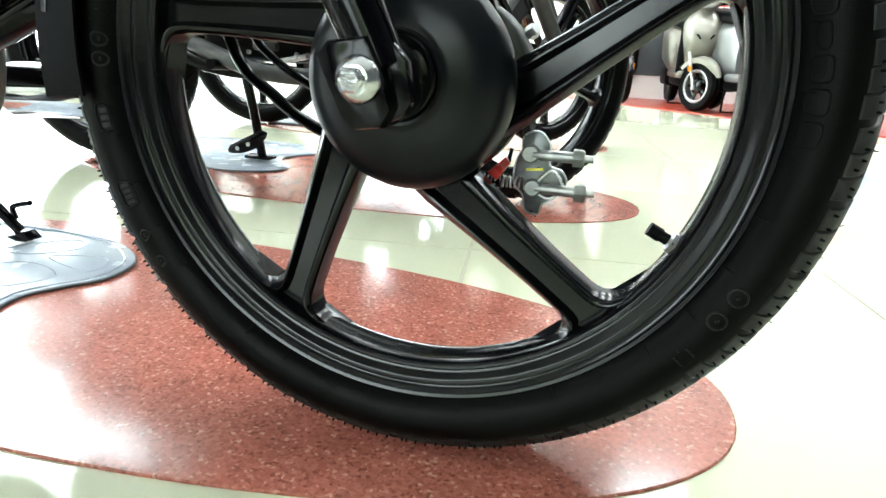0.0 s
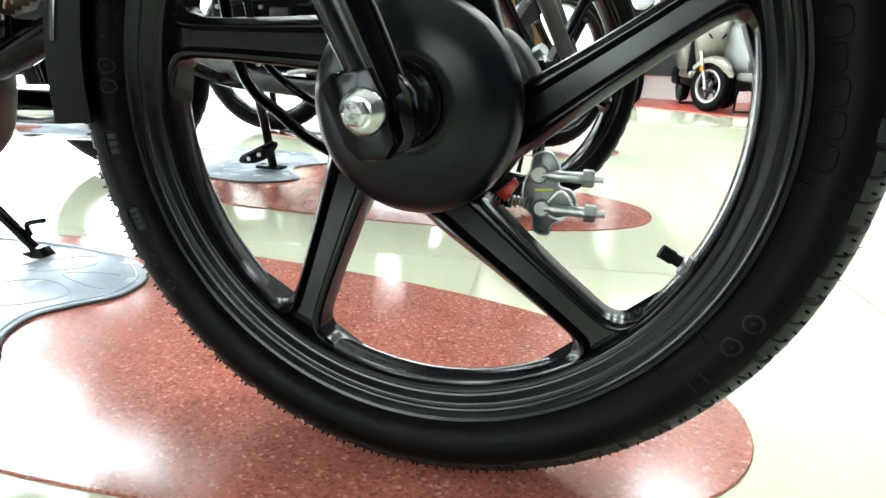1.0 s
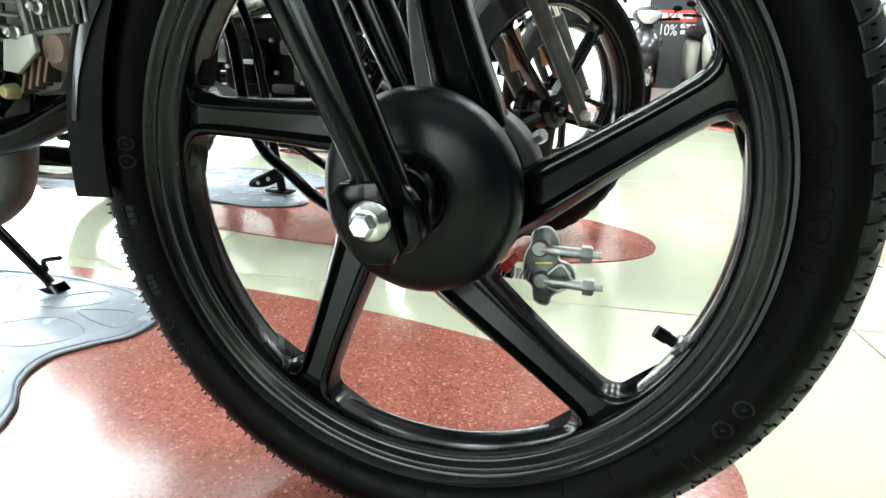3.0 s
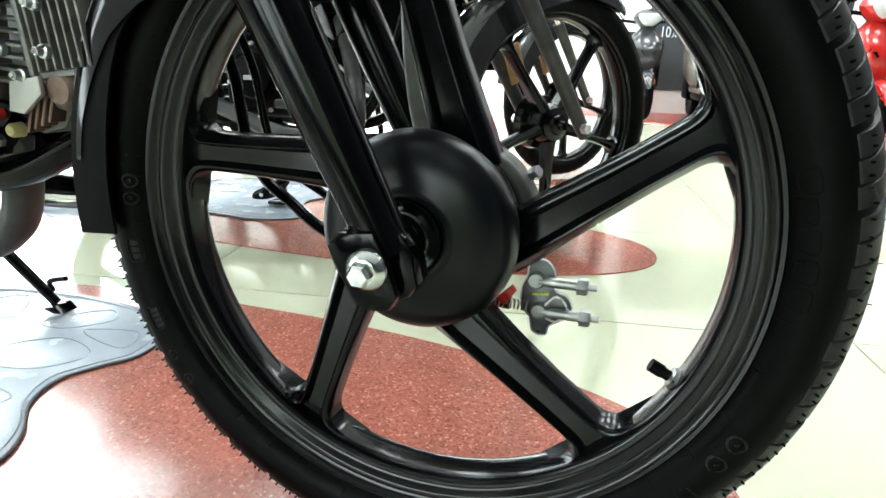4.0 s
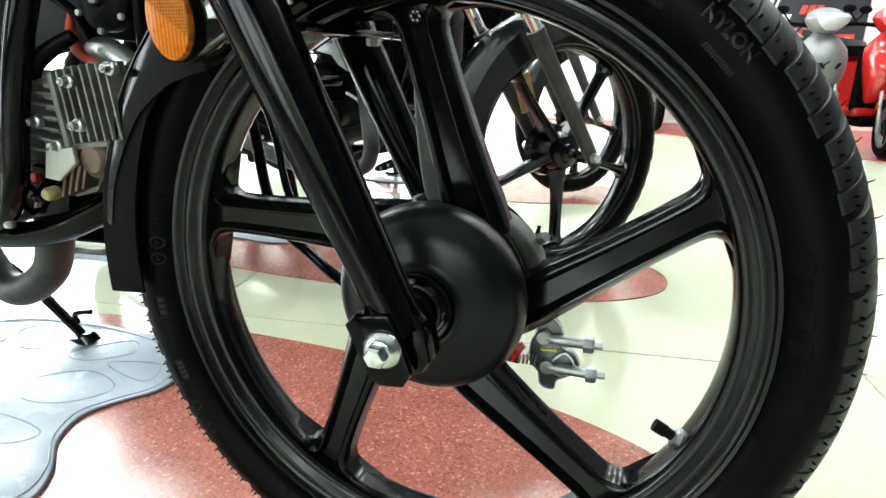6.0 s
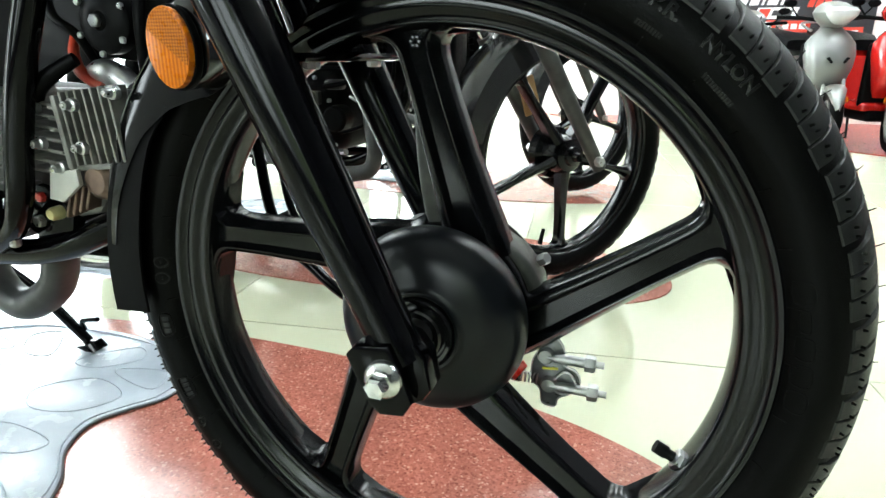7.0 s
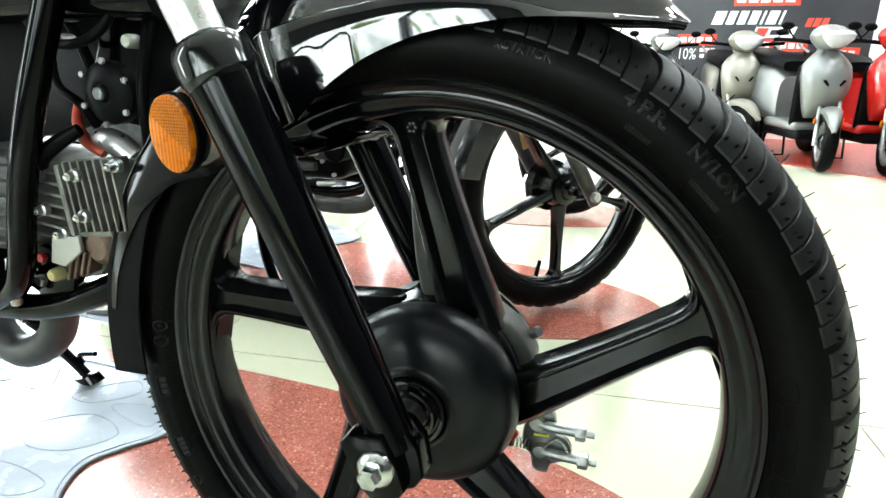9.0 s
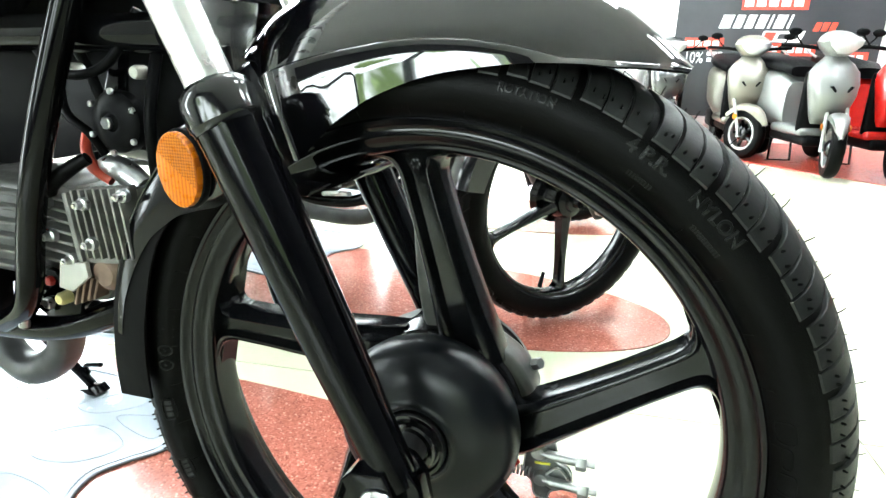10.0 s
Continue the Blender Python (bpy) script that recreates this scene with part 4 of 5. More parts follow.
def build_stand(parent):
    st = part("side_stand", tube([(-0.90, 0.20, 0.235), (-0.81, 0.26, 0.115), (-0.748, 0.285, 0.022)], [0.010, 0.009, 0.008], 14, curve=False), M_FRAME, parent, "black side stand resting on the mat")
    part("foot", slab([(-0.765, 0.016), (-0.74, 0.010), (-0.722, 0.012), (-0.735, 0.024)], 0.268, 0.300, 0.002), M_FRAME, st)
    part("tang", tube([(-0.752, 0.285, 0.045), (-0.742, 0.275, 0.066), (-0.700, 0.270, 0.078)], 0.0042, 10), M_FRAME, st)
    coil = [(-0.855 + 0.035 * k / 60 + 0.004 * math.sin(k), 0.225 + 0.02 * k / 60 + 0.004 * math.cos(k), 0.165 - 0.04 * k / 60) for k in range(61)]
    part("stand_spring", tube(coil, 0.0012, 6, curve=False), M_ZINC, st)


build_brake(bike)
build_frame(bike)
build_engine(bike)
build_stand(bike)


# ---- rubber mats ----
def build_mat(name, m, label):
    right = [(0.07, -0.235), (0.17, -0.245), (0.255, -0.215), (0.295, -0.165), (0.275, -0.115), (0.225, -0.065), (0.205, -0.01), (0.225, 0.035), (0.255, 0.085), (0.240, 0.15), (0.165, 0.205), (0.06, 0.225)]
    outl = spline_loop(right + [(-x, y) for x, y in right[::-1]], 8)
    t = thing(name, label, "mat", m, group="stand mats")
    part("sheet", slab(outl, 0, 0.005, 0.0015, 2, "z"), M_MAT, t)
    inner = [Vector((x * 0.955, y * 0.95, 0.0052)) for x, y in outl]
    part("border_bead", tube(inner + [inner[0]], 0.0016, 6, curve=False), M_MAT, t)
    edge = [Vector((x, y, 0.0022)) for x, y in outl]
    part("dark_edge", tube(edge + [edge[0]], 0.0024, 6, curve=False), M_MATEDGE, t)
    for sx in (-1, 1):
        for pts in ([(0.05, 0.03), (0.11, 0.085), (0.19, 0.06), (0.16, 0.005), (0.09, -0.01)], [(0.12, 0.12), (0.20, 0.14), (0.22, 0.09), (0.15, 0.10)], [(0.06, -0.19), (0.19, -0.20), (0.25, -0.165), (0.17, -0.13), (0.07, -0.14)],
                    [(0.03, 0.12), (0.09, 0.19), (0.13, 0.16), (0.08, 0.11)], [(0.08, -0.10), (0.17, -0.095), (0.19, -0.06), (0.09, -0.05)]):
            lp = [Vector((sx * x, y, 0.0048)) for x, y in spline_loop(pts, 6)]
            part("raised_line", tube(lp + [lp[0]], 0.0013, 6, curve=False), M_MAT, t)
    return t


mat_a = build_mat("rubber_mat", pose(-0.762, 0.125, 0.0035), "shiny grey lobed rubber mat under the motorcycle's stand")
copy_thing(mat_a, pose(-0.98, 1.16, 0.0035))
copy_thing(mat_a, pose(-1.0, 2.07, 0.0035))


# ---- the other motorcycles ----
def at(bm, m):
    bm.transform(m)
    return bm


M_FAIR = material("black_fender_paint", (0.010, 0.010, 0.011), 0.2, coat=0.4, vary=0.1, scale=10)
M_CARTON = material("brown_carton", (0.42, 0.24, 0.11), 0.75, vary=0.15, scale=30)


def small_wheel(parent, m, valve=False):
    tyre = part("tyre", at(lathe([(0.236, -0.020), (0.245, -0.030), (0.258, -0.038), (0.272, -0.040), (0.286, -0.035), (0.297, -0.022), (0.303, 0.0), (0.297, 0.022), (0.286, 0.035), (0.272, 0.040), (0.258, 0.038), (0.245, 0.030), (0.236, 0.020)], 80), m), M_RUBBER, parent)
    bm = bmesh.new()
    for i in range(48):
        a = 2 * math.pi * i / 48
        for s in (-1, 1):
            rings = []
            for k in range(4):
                y = s * (0.033 - 0.028 * k / 3)
                t = a + 0.10 * k / 3
                r = float(np.interp(abs(y), [0, 0.022, 0.035], [0.3035, 0.298, 0.287]))
                rings.append([(r * math.cos(t + d), y, r * math.sin(t + d)) if up == 0 else ((r + up) * math.cos(t + d), y, (r + up) * math.sin(t + d)) for d, up in ((0, -0.002), (0.004, 0.002), (0.085, 0.002), (0.089, -0.002))])
            loft(rings, bm=bm)
    tagged(part("tread", at(bm, m), M_RUBBER, tyre, smooth=False), kind="stuff")
    rim = part("rim", at(lathe([(0.247, -0.026), (0.246, -0.030), (0.242, -0.028), (0.239, -0.022), (0.233, -0.021), (0.230, -0.016), (0.228, 0), (0.230, 0.016), (0.233, 0.021), (0.239, 0.022), (0.242, 0.028), (0.246, 0.030), (0.247, 0.026)], 80), m), M_SATIN, parent)
    hub = part("hub", at(lathe([(0.0, -0.060), (0.010, -0.060), (0.012, -0.045), (0.022, -0.042), (0.024, -0.034), (0.038, -0.028), (0.045, -0.012), (0.047, 0.02), (0.062, 0.028), (0.066, 0.050), (0.03, 0.060), (0.0, 0.060)], 48), m), M_SATIN, parent)
    for k in range(5):
        a = math.radians(72 * k - 88)
        e1, e2 = Vector((math.cos(a), 0, math.sin(a))), Vector((-math.sin(a), 0, math.cos(a)))
        rings = []
        for u, w, f in ((0.03, 0.0150, -0.024), (0.08, 0.0115, -0.019), (0.15, 0.0085, -0.016), (0.205, 0.0095, -0.016), (0.218, 0.0130, -0.016), (0.226, 0.022, -0.016)):
            rings.append([e1 * u + e2 * p + Vector((0, y, 0)) for p, y in ((-w, 0.014), (-w, f + 0.008), (-w * 0.35, f), (w * 0.35, f), (w, f + 0.008), (w, 0.014))])
        part("spoke", at(loft(rings), m), M_SATIN, rim)
    if valve:
        a = math.radians(-104)
        d = Vector((math.cos(a), 0, math.sin(a)))
        part("valve", at(tube([d * 0.224, d * 0.185], [0.006, 0.0045], 10, curve=False), m), M_RUBBER, rim)
    return tyre


def build_bike(name, m, steer, label, tank_mat):
    b = thing(name, label, "motorcycle", m, group="parked motorcycles")
    ws = Matrix.Translation((-0.034, -0.015, 0.2920)) @ Matrix.Rotation(radians(steer), 4, "Z") @ Matrix.Scale(0.93, 4)
    small_wheel(b, ws, True)
    small_wheel(b, Matrix.Translation((-1.20, 0, 0.305)))
    fx = lambda z: -0.68 * (z - 0.305)
    for s in (-1, 1):
        p = lambda z: ws @ Vector((fx(z) + 0.012, s * 0.098, z - 0.305))
        leg = part("fork_leg", tube([p(0.285), p(0.33), p(0.50), p(0.57)], [0.0140, 0.0150, 0.0165, 0.018], 18, curve=False), M_STEELPIPE, b)
        part("stanchion", tube([p(0.57), p(0.95)], 0.014, 18, curve=False), M_CHROME, leg)
        part("axle_nut", at(hexhead((0.0, s * 0.118, 0.0), 0.012, 0.014, "y" if s > 0 else "-y"), ws), M_ZINC, leg)
    # mudguard
    rings = []
    for k in range(40):
        t = 53 + 117 * k / 39
        skirt = float(np.interp(t, [48, 60, 95, 120, 150, 170], [0.312, 0.296, 0.262, 0.250, 0.262, 0.27]))
        hw = float(np.interp(t, [48, 60, 90, 170], [0.022, 0.042, 0.055, 0.055]))
        o = [(skirt, -hw), (0.312, -hw), (0.324, -hw * 0.75), (0.331, -hw * 0.25)]
        o = o + [(r, -y) for r, y in o[::-1]]
        inn = [(r - (0.003 if 0 < i < 7 else 0), y * 0.95) for i, (r, y) in enumerate(o)][::-1]
        c, s = math.cos(radians(t)), math.sin(radians(t))
        rings.append([ws @ Vector((r * c, y, r * s)) for r, y in o + inn])
    part("front_fender", loft(rings), M_FAIR, b, "glossy black front mudguard")
    part("side_reflector", at(box(-0.035, 0.072, 0.10, 0.012, 0.080, 0.19, 0.004, m=pose(0.01, 0, 0, 0, -20, 0)), ws), M_CARTON, b, "brown amber side reflector")
    part("fork_bridge", at(box(-0.20, -0.13, 0.40, -0.13, 0.13, 0.43, 0.01), ws), M_FRAME, b)
    part("steering_stem", at(tube([(-0.19, 0, 0.34), (-0.32, 0, 0.62)], 0.03, 16, curve=False), ws), M_FRAME, b)
    # frame, engine, exhaust
    for s in (-1, 1):
        part("cradle_tube", tube([(-0.27, 0.02 * s, 0.84), (-0.33, 0.05 * s, 0.60), (-0.40, 0.09 * s, 0.36), (-0.48, 0.10 * s, 0.27), (-0.62, 0.10 * s, 0.25), (-0.85, 0.10 * s, 0.28), (-0.93, 0.10 * s, 0.42)], 0.014, 14), M_FRAME, b)
        part("swing_arm", tube([(-0.86, 0.09 * s, 0.33), (-1.20, 0.10 * s, 0.305)], 0.018, 12, curve=False), M_FRAME, b)
        part("rear_shock", tube([(-1.16, 0.12 * s, 0.36), (-1.02, 0.12 * s, 0.70)], 0.022, 14, curve=False), M_PLASTIC, b)
        part("footrest", tube([(-0.66, 0.10 * s, 0.27), (-0.66, 0.27 * s, 0.275)], 0.011, 10, curve=False), M_PLASTIC, b)
    # side stand: bent leg with a tang and a foot
    lg = part("stand_leg", tube([(-0.81, 0.06, 0.30), (-0.797, 0.09, 0.14), (-0.795, 0.115, 0.018)], 0.0125, 12, curve=False), M_FRAME, b)
    part("stand_foot", box(-0.84, 0.095, 0.009, -0.76, 0.135, 0.018, 0.003), M_FRAME, lg)
    tang = spline_loop([(-0.885, 0.022), (-0.84, 0.024), (-0.795, 0.044), (-0.765, 0.078), (-0.780, 0.090), (-0.830, 0.068), (-0.880, 0.042)], 4)
    part("stand_tang", slab(tang, 0.090, 0.100, 0.002), M_FRAME, lg)
    # white discs stand in for the brightness showing through two holes
    for x, z in ((-0.856, 0.036), (-0.822, 0.050)):
        part("hole_disc", lathe([(0.0, 0.0), (0.006, 0.0), (0.006, 0.002)], 14, c=(x, 0.0885, z)), M_WALL, lg)
    eng = part("engine_case", box(-0.80, -0.12, 0.28, -0.52, 0.12, 0.47, 0.04, 4), M_PLASTIC, b, "black engine with bright bolts")
    part("clutch_cover", lathe([(0.0, -0.016), (0.030, -0.018), (0.040, -0.012), (0.046, -0.012), (0.052, -0.004), (0.054, 0.04)], 36, c=(-0.70, -0.13, 0.375)), M_PLASTIC, eng)
    for x, z in ((-0.765, 0.36), (-0.755, 0.42), (-0.70, 0.447), (-0.645, 0.42), (-0.635, 0.35), (-0.66, 0.30), (-0.73, 0.30), (-0.57, 0.33), (-0.55, 0.40), (-0.585, 0.45), (-0.54, 0.30)):
        part("case_bolt", hexhead((x, -0.128, z), 0.0052, 0.008, "-y"), M_ZINC, eng)
    for x, z, w, h in ((-0.60, 0.405, 0.05, 0.03), (-0.575, 0.35, 0.035, 0.035), (-0.62, 0.315, 0.06, 0.02), (-0.54, 0.435, 0.04, 0.022)):
        part("case_boss", box(x - w / 2, -0.134, z - h / 2, x + w / 2, -0.10, z + h / 2, 0.006, 2), M_PANEL, eng)
    part("badge", slab([(-0.715, 0.367), (-0.685, 0.367), (-0.685, 0.377), (-0.715, 0.377)], -0.1492, -0.147, 0.0005), M_DULLZINC, eng)
    part("cylinder", box(-0.60, -0.07, 0.44, -0.46, 0.07, 0.66, 0.015), M_PLASTIC, eng)
    for k in range(8):
        part("cooling_fin", box(-0.62, -0.09, 0.47 + k * 0.022, -0.44, 0.09, 0.474 + k * 0.022, 0.001, 1), M_PLASTIC, eng)
    # plain black block added to darken the bright gap beside the fork
    part("gap_block", box(-0.46, -0.05, 0.38, -0.28, 0.06, 0.68, 0.02, 3), M_PLASTIC, eng)
    for pts, r, mt in (([(-0.46, -0.10, 0.62), (-0.45, -0.12, 0.52), (-0.49, -0.13, 0.45), (-0.56, -0.135, 0.43)], 0.006, M_PLASTIC), ([(-0.42, -0.06, 0.60), (-0.41, -0.09, 0.45), (-0.45, -0.13, 0.36), (-0.52, -0.135, 0.33)], 0.004, M_PLASTIC),
                       ([(-0.62, -0.10, 0.60), (-0.60, -0.125, 0.52), (-0.63, -0.13, 0.46)], 0.007, M_PLASTIC), ([(-0.50, -0.125, 0.41), (-0.47, -0.13, 0.395), (-0.455, -0.125, 0.37)], 0.004, M_ZINC)):
        part("hose", tube(pts, r, 10), mt, eng)
    part("oil_filter", lathe([(0.0, -0.022), (0.024, -0.022), (0.030, -0.016), (0.031, 0.02)], 28, c=(-0.535, -0.122, 0.36)), M_PLASTIC, eng)
    part("lever_bracket", slab([(-0.58, 0.50), (-0.53, 0.53), (-0.515, 0.50), (-0.50, 0.455), (-0.525, 0.47), (-0.54, 0.49)], -0.115, -0.108, 0.002), M_ZINC, eng)
    part("exhaust_pipe", tube([(-0.50, -0.08, 0.50), (-0.44, -0.16, 0.42), (-0.390, -0.24, 0.35), (-0.380, -0.255, 0.300), (-0.405, -0.258, 0.268), (-0.50, -0.258, 0.262), (-0.60, -0.25, 0.276), (-0.80, -0.20, 0.33), (-0.95, -0.17, 0.36)], 0.0165, 16), M_STEELPIPE, b, "black exhaust pipe")
    part("silencer", tube([(-0.92, -0.17, 0.352), (-1.0, -0.18, 0.365), (-1.45, -0.19, 0.40)], [0.025, 0.045, 0.042], 20, curve=False), M_STEELPIPE, b)
    part("gear_pedal", tube([(-0.56, -0.17, 0.285), (-0.50, -0.19, 0.295), (-0.47, -0.21, 0.30)], 0.006, 8), M_ZINC, b)
    # tank, seat, tail
    rings = []
    for x, w, z0, z1 in ((-0.24, 0.06, 0.74, 0.88), (-0.32, 0.12, 0.70, 0.97), (-0.48, 0.15, 0.69, 1.02), (-0.68, 0.13, 0.70, 0.95), (-0.76, 0.09, 0.72, 0.86)):
        rings.append([(x, w * math.copysign(abs(math.cos(t)) ** 0.7, math.cos(t)), (z0 + z1) / 2 + (z1 - z0) / 2 * math.copysign(abs(math.sin(t)) ** 0.7, math.sin(t))) for t in [2 * math.pi * k / 24 for k in range(24)]])
    part("tank", loft(rings), tank_mat, b)
    part("seat", box(-1.42, -0.13, 0.74, -0.74, 0.13, 0.83, 0.04, 4), M_PLASTIC, b)
    part("side_panel", slab([(-0.74, 0.70), (-1.02, 0.72), (-1.05, 0.55), (-0.90, 0.48), (-0.78, 0.52)], -0.12, 0.12, 0.01), M_FAIR, b)
    part("rear_fender", box(-1.66, -0.07, 0.60, -1.30, 0.07, 0.74, 0.03, 3), M_FAIR, b)
    part("headlamp", at(lathe([(0.0, -0.06), (0.06, -0.055), (0.085, -0.03), (0.09, 0.0), (0.07, 0.07), (0.0, 0.09)], 32), ws @ Matrix.Translation((-0.18, 0, 0.60)) @ Matrix.Rotation(radians(90), 4, "Z")), M_FAIR, b)
    part("handlebar", at(tube([(-0.36, -0.36, 0.73), (-0.30, -0.25, 0.74), (-0.29, -0.08, 0.70), (-0.29, 0.08, 0.70), (-0.30, 0.25, 0.74), (-0.36, 0.36, 0.73)], 0.011, 12), ws), M_FRAME, b)
    return b


small_wheel(bike, Matrix.Translation((-1.24, WC.y, 0.306)))
for sy in (-1, 1):
    part("swing_arm", tube([(-0.80, WC.y + sy * 0.08, 0.33), (-1.24, WC.y + sy * 0.095, 0.306)], 0.017, 12, curve=False), M_FRAME, bike)

M_TANK2 = material("black_yellow_tank", (0.012, 0.012, 0.012), 0.15, coat=0.5)
bike_b = build_bike("parked_motorcycle", pose(-0.005, 0.955, 0.004, 0, 0, 0), 49, "black motorcycle on its main stand, front wheel turned", M_TANK2)
part("yellow_panel", slab([(-0.30, 0.735), (-0.40, 0.69), (-0.44, 0.70), (-0.36, 0.76)], -0.158, -0.150, 0.002), material("yellow_plastic", (0.75, 0.62, 0.03), 0.3), bike_b)
copy_thing(bike_b, pose(-0.08, 1.90, 0.004, 0, 0, 3))


# ---- scooters along the wall ----
def build_scooter(m, paint, label, steer=0):
    s = thing("scooter", label, "scooter", m @ Matrix.Scale(0.77, 4), group="scooters along the wall")
    turn = Matrix.Rotation(radians(steer), 4, "Z")
    wm = turn @ Matrix.Translation((0, 0, 0.215)) @ Matrix.Rotation(radians(90), 4, "Z")
    tyre = part("front_tyre", at(lathe([(0.135, -0.035), (0.165, -0.047), (0.195, -0.042), (0.213, -0.02), (0.215, 0), (0.213, 0.02), (0.195, 0.042), (0.165, 0.047), (0.135, 0.035)], 48), wm), M_RUBBER, s)
    rim = part("rim", at(lathe([(0.142, -0.038), (0.132, -0.040), (0.122, -0.034), (0.118, -0.020), (0.118, 0.020), (0.122, 0.034), (0.132, 0.040), (0.142, 0.038)], 48), wm), M_DULLZINC, s)
    for k in range(5):
        a = 2 * math.pi * k / 5
        part("spoke", at(tube([(0.02 * math.cos(a), 0, 0.02 * math.sin(a)), (0.122 * math.cos(a), 0, 0.122 * math.sin(a))], [0.020, 0.012], 8, curve=False), wm), M_SATIN, rim)
    part("hub", at(lathe([(0.0, -0.05), (0.03, -0.05), (0.060, -0.03), (0.060, 0.03), (0.03, 0.05), (0.0, 0.05)], 24), wm), M_SATIN, rim)
    for sx in (-1, 1):
        leg = part("fork_leg", at(tube([(sx * 0.065, -0.005, 0.19), (sx * 0.07, 0.0, 0.24), (sx * 0.068, 0.05, 0.36), (sx * 0.06, 0.11, 0.50)], [0.022, 0.015, 0.013, 0.013], 12), turn), M_DULLZINC, s)
        part("side_reflector", at(lathe([(0.0, -0.006), (0.022, -0.005), (0.024, 0.004), (0.0, 0.006)], 20, c=(0, 0, 0)), turn @ Matrix.Translation((sx * 0.090, 0.04, 0.36)) @ Matrix.Rotation(radians(90), 4, "Z")), M_AMBER, leg)
    rings = []
    for k in range(20):
        t = math.radians(22 + 118 * k / 19)
        hw = float(np.interp(k, [0, 3, 8, 19], [0.012, 0.036, 0.060, 0.070]))
        prof = [(0.20, -hw), (0.235, -hw * 0.95), (0.252, -hw * 0.5), (0.256, 0), (0.252, hw * 0.5), (0.235, hw * 0.95), (0.20, hw)]
        prof = prof + [(r - 0.004, y * 0.94) for r, y in prof[::-1]]
        rings.append([(y, -r * math.cos(t), 0.215 + r * math.sin(t)) for r, y in prof])
    part("front_fender", at(loft(rings), turn), paint, s)
    def shell(levels, n=20, power=0.75):
        rr = []
        for z, w, d, y in levels:
            rr.append([(w * math.copysign(abs(math.cos(t)) ** power, math.cos(t)), y - d * math.copysign(abs(math.sin(t)) ** power, math.sin(t)), z) for t in [2 * math.pi * k / n for k in range(n)]])
        return loft(rr)
    apron = part("apron", shell(((0.37, 0.085, 0.020, 0.215), (0.42, 0.112, 0.060, 0.195), (0.49, 0.132, 0.105, 0.175), (0.58, 0.152, 0.135, 0.165), (0.67, 0.168, 0.130, 0.175), (0.745, 0.165, 0.105, 0.19), (0.80, 0.125, 0.080, 0.20), (0.84, 0.080, 0.06, 0.21), (0.87, 0.06, 0.05, 0.22)), 36, 0.85), paint, s, "painted front apron")
    for sx in (-1, 1):
        part("vent_slit", slab([(sx * 0.035, 0.615), (sx * 0.062, 0.65), (sx * 0.078, 0.645), (sx * 0.045, 0.605)], 0.030, 0.09, 0.002), M_PLASTIC, apron)
    part("inner_shield", box(-0.17, 0.22, 0.30, 0.17, 0.27, 0.75, 0.03, 3), M_PLASTIC, s)
    cowl = part("head_cowl", shell(((0.845, 0.05, 0.05, 0.215), (0.87, 0.085, 0.095, 0.20), (0.91, 0.125, 0.120, 0.20), (0.95, 0.145, 0.115, 0.205), (0.99, 0.125, 0.085, 0.22), (1.02, 0.08, 0.055, 0.235), (1.03, 0.04, 0.03, 0.24)), 32, 1.05), paint, s)
    part("headlamp", shell(((0.868, 0.035, 0.025, 0.118), (0.89, 0.070, 0.035, 0.105), (0.925, 0.105, 0.040, 0.100), (0.960, 0.118, 0.038, 0.103), (0.985, 0.10, 0.030, 0.125)), 28, 1.0), M_LAMP, cowl, "clear headlamp")
    part("handlebar", tube([(-0.34, 0.34, 0.93), (-0.20, 0.27, 0.92), (0, 0.25, 0.90), (0.20, 0.27, 0.92), (0.34, 0.34, 0.93)], 0.014, 12), M_PLASTIC, s)
    for sx in (-1, 1):
        st = part("mirror_stalk", tube([(sx * 0.22, 0.27, 0.93), (sx * 0.26, 0.26, 0.97), (sx * 0.28, 0.26, 1.00)], 0.006, 8), M_PLASTIC, s)
        part("mirror", at(lathe([(0.0, -0.012), (0.04, -0.010), (0.055, 0.0), (0.05, 0.012), (0.0, 0.014)], 24), Matrix.Translation((sx * 0.29, 0.26, 1.02)) @ Matrix.Diagonal((0.85, 0.8, 0.5, 1))), M_PLASTIC, st)
    part("floorboard", box(-0.16, 0.20, 0.27, 0.16, 0.72, 0.34, 0.03, 3), paint, s)
    part("belly", box(-0.12, 0.18, 0.20, 0.12, 0.80, 0.28, 0.03, 3), M_PLASTIC, s)
    rings = []
    for y, w, z0, z1 in ((0.66, 0.10, 0.30, 0.66), (0.75, 0.17, 0.28, 0.74), (1.0, 0.19, 0.36, 0.76), (1.25, 0.16, 0.52, 0.78), (1.48, 0.07, 0.66, 0.80)):
        rings.append([(w * math.copysign(abs(math.cos(t)) ** 0.6, math.cos(t)), y, (z0 + z1) / 2 + (z1 - z0) / 2 * math.copysign(abs(math.sin(t)) ** 0.6, math.sin(t))) for t in [2 * math.pi * k / 24 for k in range(24)]])
    part("rear_body", loft(rings), paint, s)
    rings = []
    for y, w, z0, z1 in ((0.64, 0.10, 0.70, 0.78), (0.78, 0.15, 0.73, 0.83), (1.05, 0.16, 0.75, 0.86), (1.35, 0.13, 0.78, 0.90), (1.42, 0.08, 0.80, 0.88)):
        rings.append([(w * math.copysign(abs(math.cos(t)) ** 0.6, math.cos(t)), y, (z0 + z1) / 2 + (z1 - z0) / 2 * math.copysign(abs(math.sin(t)) ** 0.6, math.sin(t))) for t in [2 * math.pi * k / 24 for k in range(24)]])
